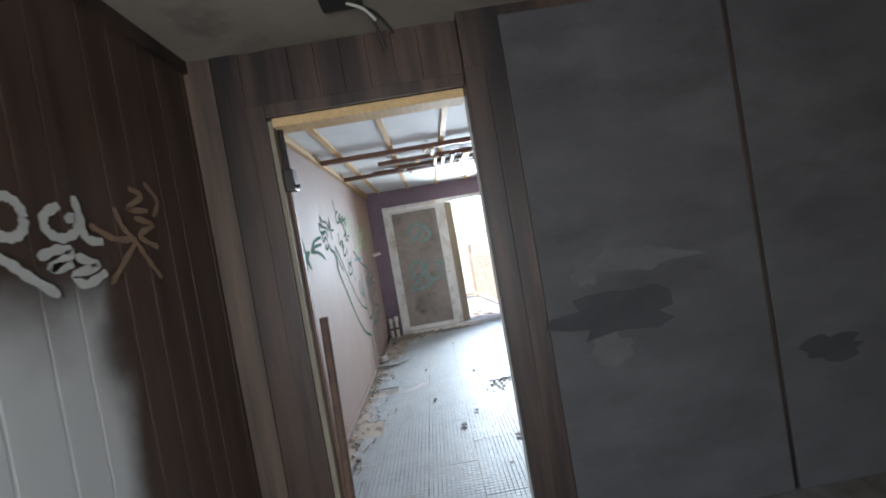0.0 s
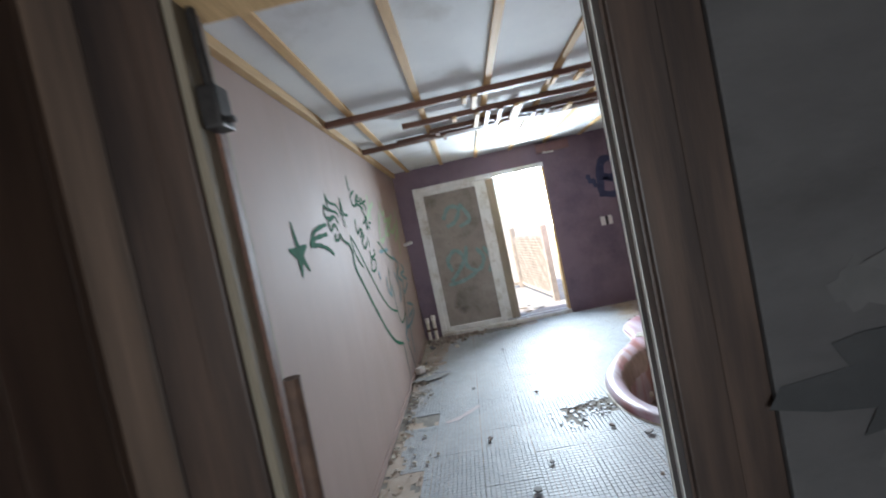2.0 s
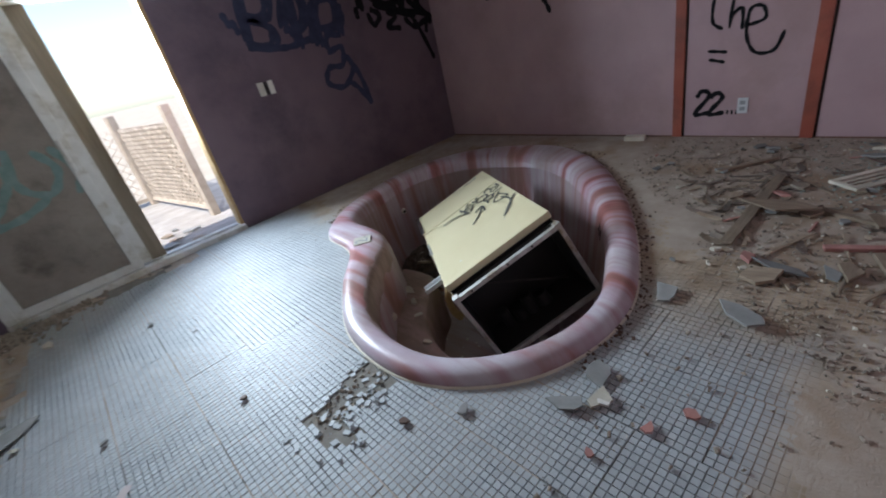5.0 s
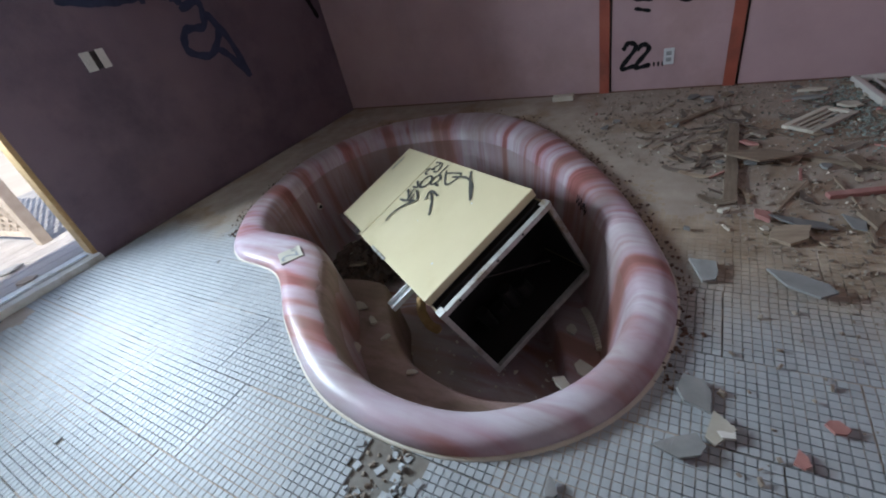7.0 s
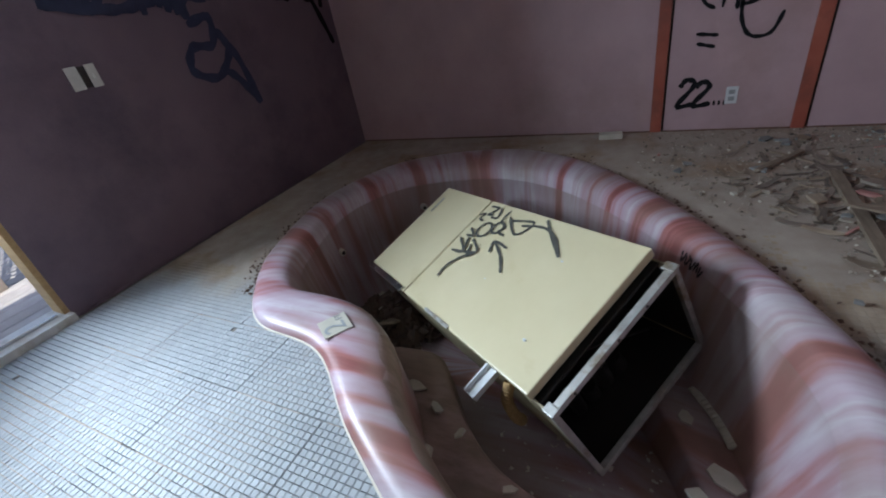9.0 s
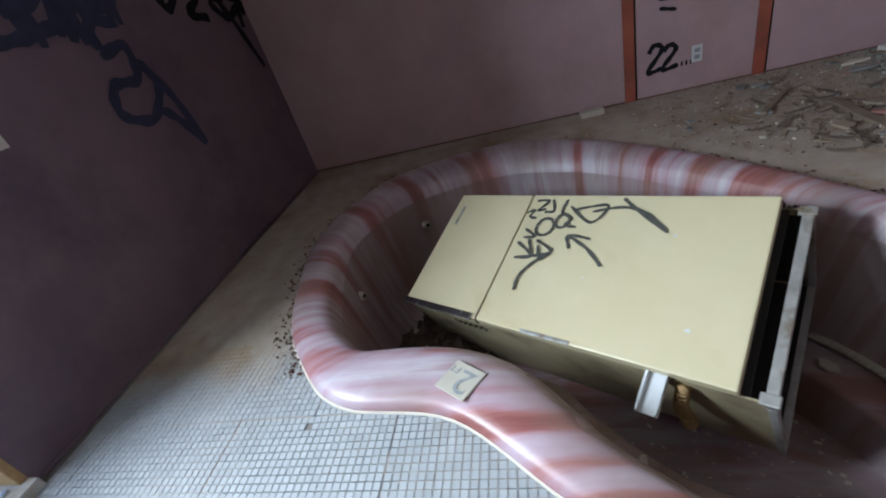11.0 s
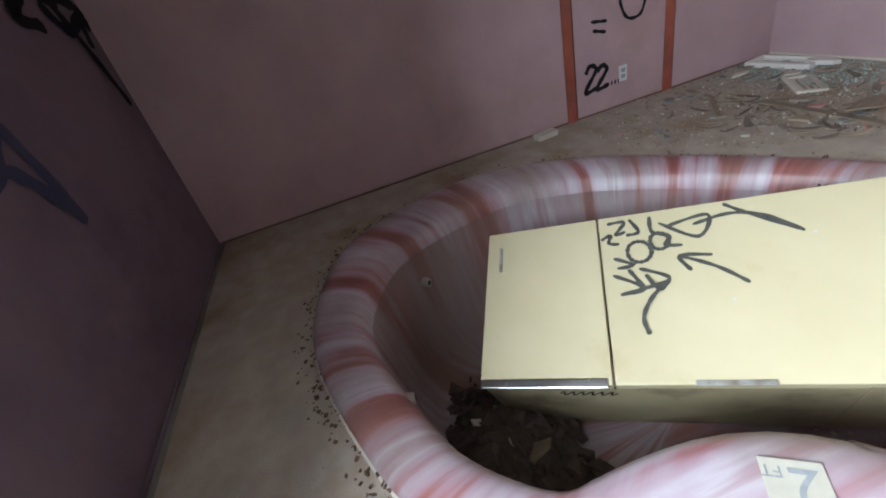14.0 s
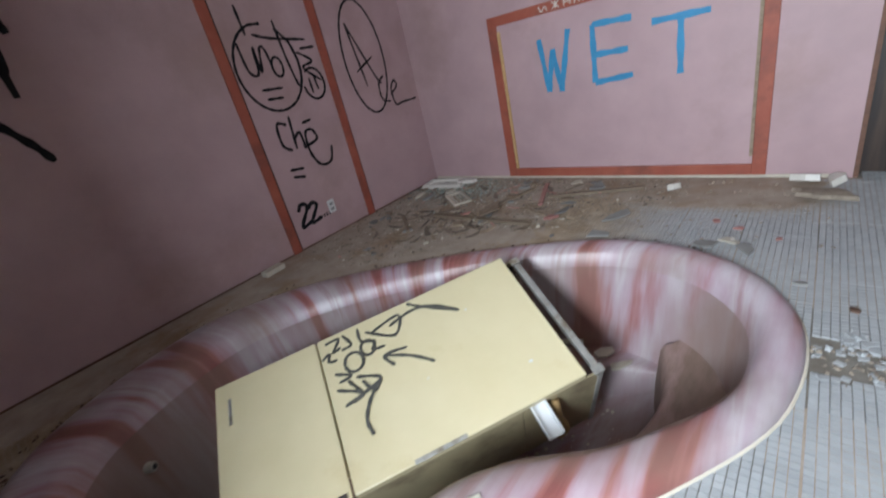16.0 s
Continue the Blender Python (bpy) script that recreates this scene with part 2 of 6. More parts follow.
def tile_material():
    """Off-white mosaic glaze with brown dust drifted over the far side of the room."""
    m = material("mosaic_tile", [(0.33, 0.345, 0.355), (0.395, 0.41, 0.42)], 5, (0.42, 0.66), 0.12, 60, spec=0.4)
    nt = m.node_tree
    n, l = nt.nodes, nt.links
    bsdf = n["Principled BSDF"]
    geo = n.new("ShaderNodeNewGeometry")
    base = bsdf.inputs["Base Color"].links[0].from_socket
    rough = bsdf.inputs["Roughness"].links[0].from_socket
    big = n.new("ShaderNodeTexNoise")
    big.inputs["Scale"].default_value, big.inputs["Detail"].default_value = 1.6, 9
    big.inputs["Roughness"].default_value = 0.7
    l.new(geo.outputs["Position"], big.inputs["Vector"])
    sep = n.new("ShaderNodeSeparateXYZ")
    l.new(geo.outputs["Position"], sep.inputs[0])

    def ramped(sock, a, b):
        r = n.new("ShaderNodeMapRange")
        r.inputs["From Min"].default_value, r.inputs["From Max"].default_value = a, b
        r.interpolation_type = "SMOOTHSTEP"
        l.new(sock, r.inputs["Value"])
        return r.outputs[0]

    def op(kind, a, b):
        q = n.new("ShaderNodeMath")
        q.operation, q.use_clamp = kind, True
        for i, s in enumerate((a, b)):
            if isinstance(s, float):
                q.inputs[i].default_value = s
            else:
                l.new(s, q.inputs[i])
        return q.outputs[0]

    east = ramped(sep.outputs[0], 0.7, 2.4)
    north = op("MULTIPLY", ramped(sep.outputs[0], 1.0, 1.9), ramped(sep.outputs[1], 5.9, 6.4))
    west = op("MULTIPLY", ramped(sep.outputs[0], -0.55, -0.95), op("ADD", 0.35, ramped(sep.outputs[1], 5.2, 6.4)))
    south = op("MULTIPLY", 0.7, op("MULTIPLY", ramped(sep.outputs[0], 0.2, 0.8), ramped(sep.outputs[1], 3.2, 2.75)))
    drift = op("MAXIMUM", op("MAXIMUM", east, north), op("MAXIMUM", west, south))
    mask = ramped(op("ADD", op("MULTIPLY", drift, 0.62), op("MULTIPLY", big.outputs["Fac"], 0.62)), 0.42, 0.78)
    dust = n.new("ShaderNodeValToRGB")
    dust.color_ramp.elements[0].color, dust.color_ramp.elements[1].color = (0.28, 0.205, 0.135, 1), (0.42, 0.335, 0.245, 1)
    dust.color_ramp.elements[0].position, dust.color_ramp.elements[1].position = 0.35, 0.65
    fine = n.new("ShaderNodeTexNoise")
    fine.inputs["Scale"].default_value, fine.inputs["Detail"].default_value = 7, 8
    l.new(geo.outputs["Position"], fine.inputs["Vector"])
    l.new(fine.outputs["Fac"], dust.inputs["Fac"])
    tint = n.new("ShaderNodeHueSaturation")
    isl = n.new("ShaderNodeMapRange")
    isl.inputs["To Min"].default_value, isl.inputs["To Max"].default_value = 0.92, 1.04
    mixr = n.new("ShaderNodeMath")
    mixr.operation = "FRACT"
    summ = n.new("ShaderNodeMath")
    oi = n.new("ShaderNodeObjectInfo")
    l.new(oi.outputs["Random"], summ.inputs[0])
    l.new(geo.outputs["Random Per Island"], summ.inputs[1])
    l.new(summ.outputs[0], mixr.inputs[0])
    l.new(mixr.outputs[0], isl.inputs["Value"])
    l.new(isl.outputs[0], tint.inputs["Value"])
    l.new(base, tint.inputs["Color"])
    mx = n.new("ShaderNodeMixRGB")
    l.new(mask, mx.inputs["Fac"])
    l.new(tint.outputs[0], mx.inputs["Color1"])
    l.new(dust.outputs[0], mx.inputs["Color2"])
    l.new(mx.outputs[0], bsdf.inputs["Base Color"])
    mr = n.new("ShaderNodeMix")
    l.new(mask, mr.inputs[0])
    l.new(rough, mr.inputs[2])
    mr.inputs[3].default_value = 0.85
    l.new(mr.outputs[0], bsdf.inputs["Roughness"])
    return m


def marble_material(name="pink_cultured_marble", dirt=(0.40, 0.70), dirt_scale=2.5, dirt_most=0.7):
    """Cultured marble: pink, lilac-white and oxblood streaks running one way."""
    m = material(name, [(0.5, 0.3, 0.3), (0.6, 0.45, 0.45)], 5, (0.28, 0.5), 0.06, 60, spec=0.45)
    nt = m.node_tree
    n, l = nt.nodes, nt.links
    bsdf = n["Principled BSDF"]
    tc = n.new("ShaderNodeTexCoord")
    mp = n.new("ShaderNodeMapping")
    mp.inputs["Rotation"].default_value = (0, 0, radians(28))
    mp.inputs["Scale"].default_value = (5.0, 0.55, 0.9)
    l.new(tc.outputs["Object"], mp.inputs["Vector"])
    a = n.new("ShaderNodeTexNoise")
    a.inputs["Scale"].default_value, a.inputs["Detail"].default_value = 1.25, 5
    a.inputs["Roughness"].default_value, a.inputs["Distortion"].default_value = 0.5, 0.15
    l.new(mp.outputs[0], a.inputs["Vector"])
    sub = n.new("ShaderNodeVectorMath")
    sub.operation = "SUBTRACT"
    l.new(tc.outputs["Object"], sub.inputs[0])
    sub.inputs[1].default_value = (1.95, 4.95, 0)
    flat = n.new("ShaderNodeVectorMath")
    flat.operation = "MULTIPLY"
    l.new(sub.outputs[0], flat.inputs[0])
    flat.inputs[1].default_value = (1, 1, 0.0)
    unit = n.new("ShaderNodeVectorMath")
    unit.operation = "NORMALIZE"
    l.new(flat.outputs[0], unit.inputs[0])
    fan = n.new("ShaderNodeVectorMath")
    fan.operation = "MULTIPLY_ADD"
    l.new(unit.outputs[0], fan.inputs[0])
    fan.inputs[1].default_value = (5.0, 5.0, 0)
    slow = n.new("ShaderNodeVectorMath")
    slow.operation = "SCALE"
    l.new(sub.outputs[0], slow.inputs[0])
    slow.inputs["Scale"].default_value = 0.45
    l.new(slow.outputs[0], fan.inputs[2])
    b = n.new("ShaderNodeTexNoise")
    b.inputs["Scale"].default_value, b.inputs["Detail"].default_value = 1.5, 4
    b.inputs["Roughness"].default_value, b.inputs["Distortion"].default_value = 0.55, 0.1
    l.new(fan.outputs[0], b.inputs["Vector"])
    sx = n.new("ShaderNodeSeparateXYZ")
    l.new(unit.outputs[0], sx.inputs[0])
    side = n.new("ShaderNodeMapRange")
    side.inputs["From Min"].default_value, side.inputs["From Max"].default_value = -0.75, -0.35
    l.new(sx.outputs[0], side.inputs["Value"])
    both = n.new("ShaderNodeMix")
    l.new(side.outputs[0], both.inputs[0])
    l.new(a.outputs["Fac"], both.inputs[2])
    l.new(b.outputs["Fac"], both.inputs[3])
    ramp = n.new("ShaderNodeValToRGB")
    e = ramp.color_ramp.elements
    e[0].position, e[0].color = 0.37, (0.235, 0.08, 0.072, 1)
    e[1].position, e[1].color = 0.595, (0.51, 0.455, 0.495, 1)
    for p, c in ((0.415, (0.32, 0.12, 0.11, 1)), (0.455, (0.38, 0.21, 0.235, 1)), (0.495, (0.42, 0.305, 0.35, 1)), (0.545, (0.46, 0.37, 0.42, 1)), (0.66, (0.38, 0.25, 0.275, 1))):
        k = e.new(p)
        k.color = c
    l.new(both.outputs[0], ramp.inputs["Fac"])
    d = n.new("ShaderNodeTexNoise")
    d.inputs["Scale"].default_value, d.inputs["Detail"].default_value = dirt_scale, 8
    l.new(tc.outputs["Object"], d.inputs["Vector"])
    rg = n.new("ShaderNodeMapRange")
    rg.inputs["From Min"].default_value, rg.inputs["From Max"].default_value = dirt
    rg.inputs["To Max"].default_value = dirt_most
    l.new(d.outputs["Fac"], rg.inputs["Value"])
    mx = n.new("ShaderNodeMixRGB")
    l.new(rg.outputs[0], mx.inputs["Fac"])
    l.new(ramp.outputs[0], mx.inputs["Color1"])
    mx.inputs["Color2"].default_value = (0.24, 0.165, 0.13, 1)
    l.new(mx.outputs[0], bsdf.inputs["Base Color"])
    return m


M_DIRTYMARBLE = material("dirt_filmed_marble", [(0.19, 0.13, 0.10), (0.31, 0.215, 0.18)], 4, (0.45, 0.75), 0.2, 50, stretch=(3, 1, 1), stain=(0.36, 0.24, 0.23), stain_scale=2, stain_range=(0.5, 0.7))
M_BLOCKRED = material("faded_red_block", [(0.17, 0.09, 0.09), (0.23, 0.13, 0.12)], 6, (0.6, 0.8), 0.3, 50)
def lit_patch_material():
    """Panelling, sooty above and at one end in a ragged line; the pale rest has light painted in."""
    m = material("sooty_panelling_lit_patch", [(0.05, 0.03, 0.023), (0.11, 0.066, 0.046)], 3, (0.35, 0.55), 0.1, 60, stretch=(5, 5, 0.35))
    n, l = m.node_tree.nodes, m.node_tree.links
    bsdf = n["Principled BSDF"]
    burnt = bsdf.inputs["Base Color"].links[0].from_socket
    tc = n.new("ShaderNodeTexCoord")
    nz = n.new("ShaderNodeTexNoise")
    nz.inputs["Scale"].default_value, nz.inputs["Detail"].default_value = 2.2, 7
    l.new(tc.outputs["Object"], nz.inputs["Vector"])
    add = n.new("ShaderNodeVectorMath")
    add.operation = "MULTIPLY_ADD"
    l.new(nz.outputs["Color"], add.inputs[0])
    add.inputs[1].default_value = (0.3, 0.3, 0.5)
    l.new(tc.outputs["Object"], add.inputs[2])
    sep = n.new("ShaderNodeSeparateXYZ")
    l.new(add.outputs[0], sep.inputs[0])
    fac = []
    for i, (a, b) in ((1, (1.60, 1.74)), (2, (1.48, 1.78))):
        r = n.new("ShaderNodeMapRange")
        r.interpolation_type = "SMOOTHSTEP"
        r.inputs["From Min"].default_value, r.inputs["From Max"].default_value = a, b
        l.new(sep.outputs[i], r.inputs["Value"])
        fac.append(r.outputs[0])
    mx = n.new("ShaderNodeMath")
    mx.operation = "MAXIMUM"
    l.new(fac[0], mx.inputs[0])
    l.new(fac[1], mx.inputs[1])
    # pale colour raised to hold the pool of light on the boards
    pale = n.new("ShaderNodeValToRGB")
    pale.color_ramp.elements[0].color, pale.color_ramp.elements[1].color = (0.55, 0.53, 0.50, 1), (0.72, 0.70, 0.67, 1)
    l.new(nz.outputs["Fac"], pale.inputs["Fac"])
    mix = n.new("ShaderNodeMixRGB")
    l.new(mx.outputs[0], mix.inputs["Fac"])
    l.new(pale.outputs[0], mix.inputs["Color1"])
    l.new(burnt, mix.inputs["Color2"])
    l.new(mix.outputs[0], bsdf.inputs["Base Color"])
    return m


M_TILE, M_MARBLE = tile_material(), marble_material()
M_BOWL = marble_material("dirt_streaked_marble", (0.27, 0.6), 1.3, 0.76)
M_LITPATCH = lit_patch_material()


# ---- builders ----
def link_mesh(name, bm, mat, parent=None, label="", smooth=False):
    me = bpy.data.meshes.new(name)
    if smooth:
        for f in bm.faces:
            f.smooth = True
    bm.to_mesh(me)
    bm.free()
    me.materials.append(mat)
    ob = new(name, me)
    if parent is not None:
        ob.parent = parent
    if label:
        ob["label"] = label
    return ob


def part(name, bm, mat, parent, label="", smooth=False):
    return link_mesh(name, bm, mat, parent, label, smooth)


def thing(name, label, category, m=None, group="", kind=""):
    ob = new(name)
    ob.empty_display_size = 0.1
    if m is not None:
        ob.matrix_world = m
    return tagged(ob, label, category, group, kind)


def box(bm, x0, x1, y0, y1, z0, z1, bevel=0.0, m=None):
    r = bmesh.ops.create_cube(bm, size=1.0)
    t = Matrix.Translation(((x0 + x1) / 2, (y0 + y1) / 2, (z0 + z1) / 2)) @ Matrix.Diagonal((abs(x1 - x0), abs(y1 - y0), abs(z1 - z0), 1))
    bmesh.ops.transform(bm, matrix=(m @ t) if m is not None else t, verts=r["verts"])
    if bevel:
        edges = list({e for v in r["verts"] for e in v.link_edges})
        bmesh.ops.bevel(bm, geom=edges, offset=bevel, segments=2, affect="EDGES", profile=0.6)
    return bm


def boxes(*specs, bevel=0.0):
    bm = bmesh.new()
    for s in specs:
        box(bm, *s, bevel=bevel)
    return bm


def rod(bm, a, b, r0, r1=None, seg=14):
    a, b = Vector(a), Vector(b)
    d = b - a
    t = Matrix.Translation((a + b) / 2) @ d.to_track_quat("Z", "Y").to_matrix().to_4x4()
    bmesh.ops.create_cone(bm, cap_ends=True, segments=seg, radius1=r0, radius2=r0 if r1 is None else r1, depth=d.length, matrix=t)
    return bm


def spline(pts, steps=7, closed=False):
    """Points of a smooth curve through the given ones."""
    pts = [np.array(p, float) for p in pts]
    n, out = len(pts), []
    if n == 2 and not closed:
        return [pts[0] + (pts[1] - pts[0]) * k / steps for k in range(steps + 1)]
    for i in range(n if closed else n - 1):
        if closed:
            p0, p1, p2, p3 = (pts[(i + k) % n] for k in (-1, 0, 1, 2))
        else:
            p0, p1, p2, p3 = pts[max(i - 1, 0)], pts[i], pts[i + 1], pts[min(i + 2, n - 1)]
        for k in range(steps):
            t = k / steps
            out.append(0.5 * (2 * p1 + (p2 - p0) * t + (2 * p0 - 5 * p1 + 4 * p2 - p3) * t * t + (3 * p1 - p0 - 3 * p2 + p3) * t ** 3))
    if not closed:
        out.append(pts[-1])
    return out


def graffiti(label, strokes, mat, m, width=0.02, name="graffiti", taper=True):
    """Paint strokes lying on a wall: m maps (across, up, out of the wall) to the world."""
    ob = thing(name, label, "graffiti" if name == "graffiti" else name, m=m)
    for k, st in enumerate(strokes):
        bm = bmesh.new()
        pts = spline(st, 6)
        h = 0.0025 + 0.0004 * k
        rows, n = [], len(pts)
        for i, p in enumerate(pts):
            d = pts[min(i + 1, n - 1)] - pts[max(i - 1, 0)]
            d = d / (np.linalg.norm(d) + 1e-9)
            q = np.array((-d[1], d[0]))
            w = width * 0.5 * (1 + 0.18 * math.sin(i * 1.7 + k))
            w *= 0.6 if taper and min(i, n - 1 - i) == 0 else 1
            rows.append([bm.verts.new((*(p + q * w * s), h)) for s in (-1, 1)])
        for r, s in zip(rows, rows[1:]):
            bm.faces.new((r[0], s[0], s[1], r[1]))
        bmesh.ops.recalc_face_normals(bm, faces=bm.faces)
        part("stroke", bm, mat, ob)
    return ob


def frame_axes(origin, across, up, out):
    m = Matrix.Identity(4)
    for i, v in enumerate((across, up, out)):
        m.col[i][:3] = Vector(v)
    m.translation = origin
    return m


ON_LEFT = frame_axes((-1.0, 0, 0), (0, 1, 0), (0, 0, 1), (1, 0, 0))
ON_FAR = frame_axes((0, 6.95, 0), (1, 0, 0), (0, 0, 1), (0, -1, 0))
ON_RIGHT = frame_axes((3.85, 0, 0), (0, -1, 0), (0, 0, 1), (-1, 0, 0))
ON_NEAR = frame_axes((0, 2.335, 0), (-1, 0, 0), (0, 0, 1), (0, 1, 0))
ON_CORRIDOR = frame_axes((-1.08, 0, 0), (0, 1, 0), (0, 0, 1), (1, 0, 0))


def shard(r, seed, thick=0.006, corners=6, squash=0.7):
    """A broken flake: an uneven polygon with thickness, slightly bent."""
    g = random.Random(seed)
    bm = bmesh.new()
    top, low = [], []
    for i in range(corners):
        a = math.tau * (i + g.uniform(-0.3, 0.3)) / corners
        q = r * g.uniform(0.6, 1.15)
        x, y = q * math.cos(a), q * math.sin(a) * squash
        z = 0.12 * x * g.uniform(0.2, 1.0) * (1 if seed % 2 else -1) + 0.12 * r
        top.append(bm.verts.new((x, y, z + thick)))
        low.append(bm.verts.new((x * 1.02, y * 1.02, z)))
    bm.faces.new(top)
    bm.faces.new(low[::-1])
    for i in range(corners):
        j = (i + 1) % corners
        bm.faces.new((low[i], low[j], top[j], top[i]))
    bmesh.ops.recalc_face_normals(bm, faces=bm.faces)
    return bm


# ---- setting: walls, ceiling, ground ----
X0, X1, Y0, Y1, CEIL = -1.0, 3.85, 2.335, 6.95, 2.29
DX0, DX1, DTOP = -0.745, 0.42, 2.06
DR, CYR = 0.15, 2.155  # inner edge and face of the thinner wall on the open side
SX0, SX1, STOP = -0.775, 0.98, 2.03


def structure(name, bm, mat, label):
    return tagged(link_mesh(name, bm, mat), label, name.split("_")[0], kind="structure")


structure("wall_west", boxes((X0 - 0.12, X0, Y0 - 0.06, Y1 + 0.13, -0.9, 2.42)), M_PINK, "stained pink plaster wall with green graffiti")
structure("wall_east", boxes((X1, X1 + 0.12, Y0 - 0.06, Y1 + 0.13, -0.9, 2.42)), M_MAUVE, "mauve painted wall with red-brown vertical trim")
structure("wall_north", boxes((X0, SX0, Y1, Y1 + 0.13, -0.9, 2.42), (SX1, X1, Y1, Y1 + 0.13, -0.9, 2.42), (SX0, SX1, Y1, Y1 + 0.13, STOP, 2.42), (SX0, SX1, Y1, Y1 + 0.13, -0.9, 0.0)), M_DIMMAUVE, "mauve-purple wall around the sliding door, backlit shade in its colour")
structure("wall_south", boxes((X0, DX0, Y0 - 0.06, Y0, -0.9, 2.42), (DX1, X1, Y0 - 0.06, Y0, -0.9, 2.42), (DX0, DX1, Y0 - 0.06, Y0, DTOP, 2.42)), M_MAUVE, "mauve painted wall with a red-framed panel")
structure("ceiling", boxes((X0 - 0.12, X1 + 0.12, Y0 - 0.06, Y1 + 0.13, CEIL, CEIL + 0.12)), M_CEIL, "stained white ceiling board behind pine laths")
# corridor
CY, CC, CX0, CX1 = 2.23, 2.38, -1.08, 2.6
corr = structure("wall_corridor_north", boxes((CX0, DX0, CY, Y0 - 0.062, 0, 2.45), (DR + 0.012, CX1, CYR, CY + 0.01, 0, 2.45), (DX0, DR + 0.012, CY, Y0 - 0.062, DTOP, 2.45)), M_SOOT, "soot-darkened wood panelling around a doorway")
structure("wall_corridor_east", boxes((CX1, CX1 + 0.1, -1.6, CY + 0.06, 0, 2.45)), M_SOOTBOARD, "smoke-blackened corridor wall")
# out of view; the doorway is assumed, to let light into the corridor
structure("wall_corridor_south", boxes((CX0, -0.75, -1.7, -1.6, 0, 2.45), (0.15, CX1, -1.7, -1.6, 0, 2.45), (-0.75, 0.15, -1.7, -1.6, 2.0, 2.45)), M_SOOT, "dark corridor wall, out of view, with a doorway added to admit light")
structure("ceiling_corridor", boxes((CX0 - 0.1, CX1 + 0.1, -1.7, CY - 0.001, CC, CC + 0.06)), M_SOOTCEIL, "smoke-stained corridor ceiling")
structure("floor_corridor", boxes((CX0 - 0.1, CX1 + 0.1, -1.7, CY + 0.13, -0.1, -0.004)), M_GROUT, "dirty corridor floor")
# corridor side wall of grooved boards
cw = structure("wall_corridor_west", boxes((CX0 - 0.1, CX0 - 0.012, -1.7, CY + 0.06, 0, 2.45)), M_SOOT, "grooved wood panelling, smoke-stained, with a light patch painted in")
y = -1.6
k = 0
while y < CY - 0.01:
    w = (0.14, 0.105, 0.19, 0.125)[k % 4]
    y2 = min(y + w, CY)
    b = part("panel_board", boxes((CX0 - 0.012, CX0, y + 0.002, y2 - 0.002, 0.0, CC), bevel=0.002), M_LITPATCH, cw)
    y, k = y2, k + 1
# boards on the doorway wall
x = CX0
k = 0
while x < DX0 - 0.09:
    x2 = min(x + 0.125, DX0 - 0.085)
    part("panel_board", boxes((x + 0.002, x2 - 0.002, CY - 0.01, CY - 0.0005, 0.0, CC), bevel=0.002), M_DIMBROWN if k < 1 else M_SOOT, corr)
    x, k = x2, k + 1
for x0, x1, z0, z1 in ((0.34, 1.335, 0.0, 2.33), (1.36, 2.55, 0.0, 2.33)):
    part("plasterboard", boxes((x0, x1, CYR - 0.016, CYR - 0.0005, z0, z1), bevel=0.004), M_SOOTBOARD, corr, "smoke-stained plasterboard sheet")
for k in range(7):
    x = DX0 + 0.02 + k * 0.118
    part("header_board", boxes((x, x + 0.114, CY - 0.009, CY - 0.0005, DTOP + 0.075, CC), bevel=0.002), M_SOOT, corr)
structure("trim_corridor", boxes((CX0, CX0 + 0.025, -1.6, CY - 0.012, CC - 0.055, CC - 0.001)), M_SOOT, "dark wooden cornice strip")

# doorway lining
dw = thing("door_frame", "dark wooden door frame with chipped paint, no door", "door frame", kind="structure")
part("jamb", boxes((DX0 - 0.02, DX0 + 0.018, CY - 0.012, Y0 + 0.006, 0, DTOP), bevel=0.003), M_PLY, dw, "raw wood door jamb")
part("jamb", boxes((DR, DR + 0.0115, CYR - 0.006, CY + 0.012, 0, DTOP), bevel=0.003), M_SOOT, dw, "dark wood door jamb")
part("head", boxes((DX0 + 0.018, DR - 0.002, CY - 0.012, Y0 + 0.006, DTOP - 0.03, DTOP + 0.01), bevel=0.003), M_LATH, dw, "raw wood door head")
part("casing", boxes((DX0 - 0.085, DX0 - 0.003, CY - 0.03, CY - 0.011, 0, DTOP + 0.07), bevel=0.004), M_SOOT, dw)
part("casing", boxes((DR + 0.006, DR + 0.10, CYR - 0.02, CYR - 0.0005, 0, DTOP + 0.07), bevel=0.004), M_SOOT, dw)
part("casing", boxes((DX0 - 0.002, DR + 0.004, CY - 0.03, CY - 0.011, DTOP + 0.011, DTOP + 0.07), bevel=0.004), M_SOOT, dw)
part("door_stop", boxes((DX0 + 0.019, DX0 + 0.031, CY + 0.045, CY + 0.075, 0, DTOP - 0.03), bevel=0.002), M_BEAM, dw)
part("rebate", boxes((DX1 - 0.012, DX1 + 0.012, CY + 0.0105, Y0 + 0.003, 0, DTOP), bevel=0.002), M_BEAM, dw, "dark wood door rebate")
part("strike_edge", boxes((DR - 0.003, DR - 0.0005, CYR + 0.03, CYR + 0.042, 0.02, DTOP - 0.04)), M_IVORY, dw, "chipped pale paint edge")

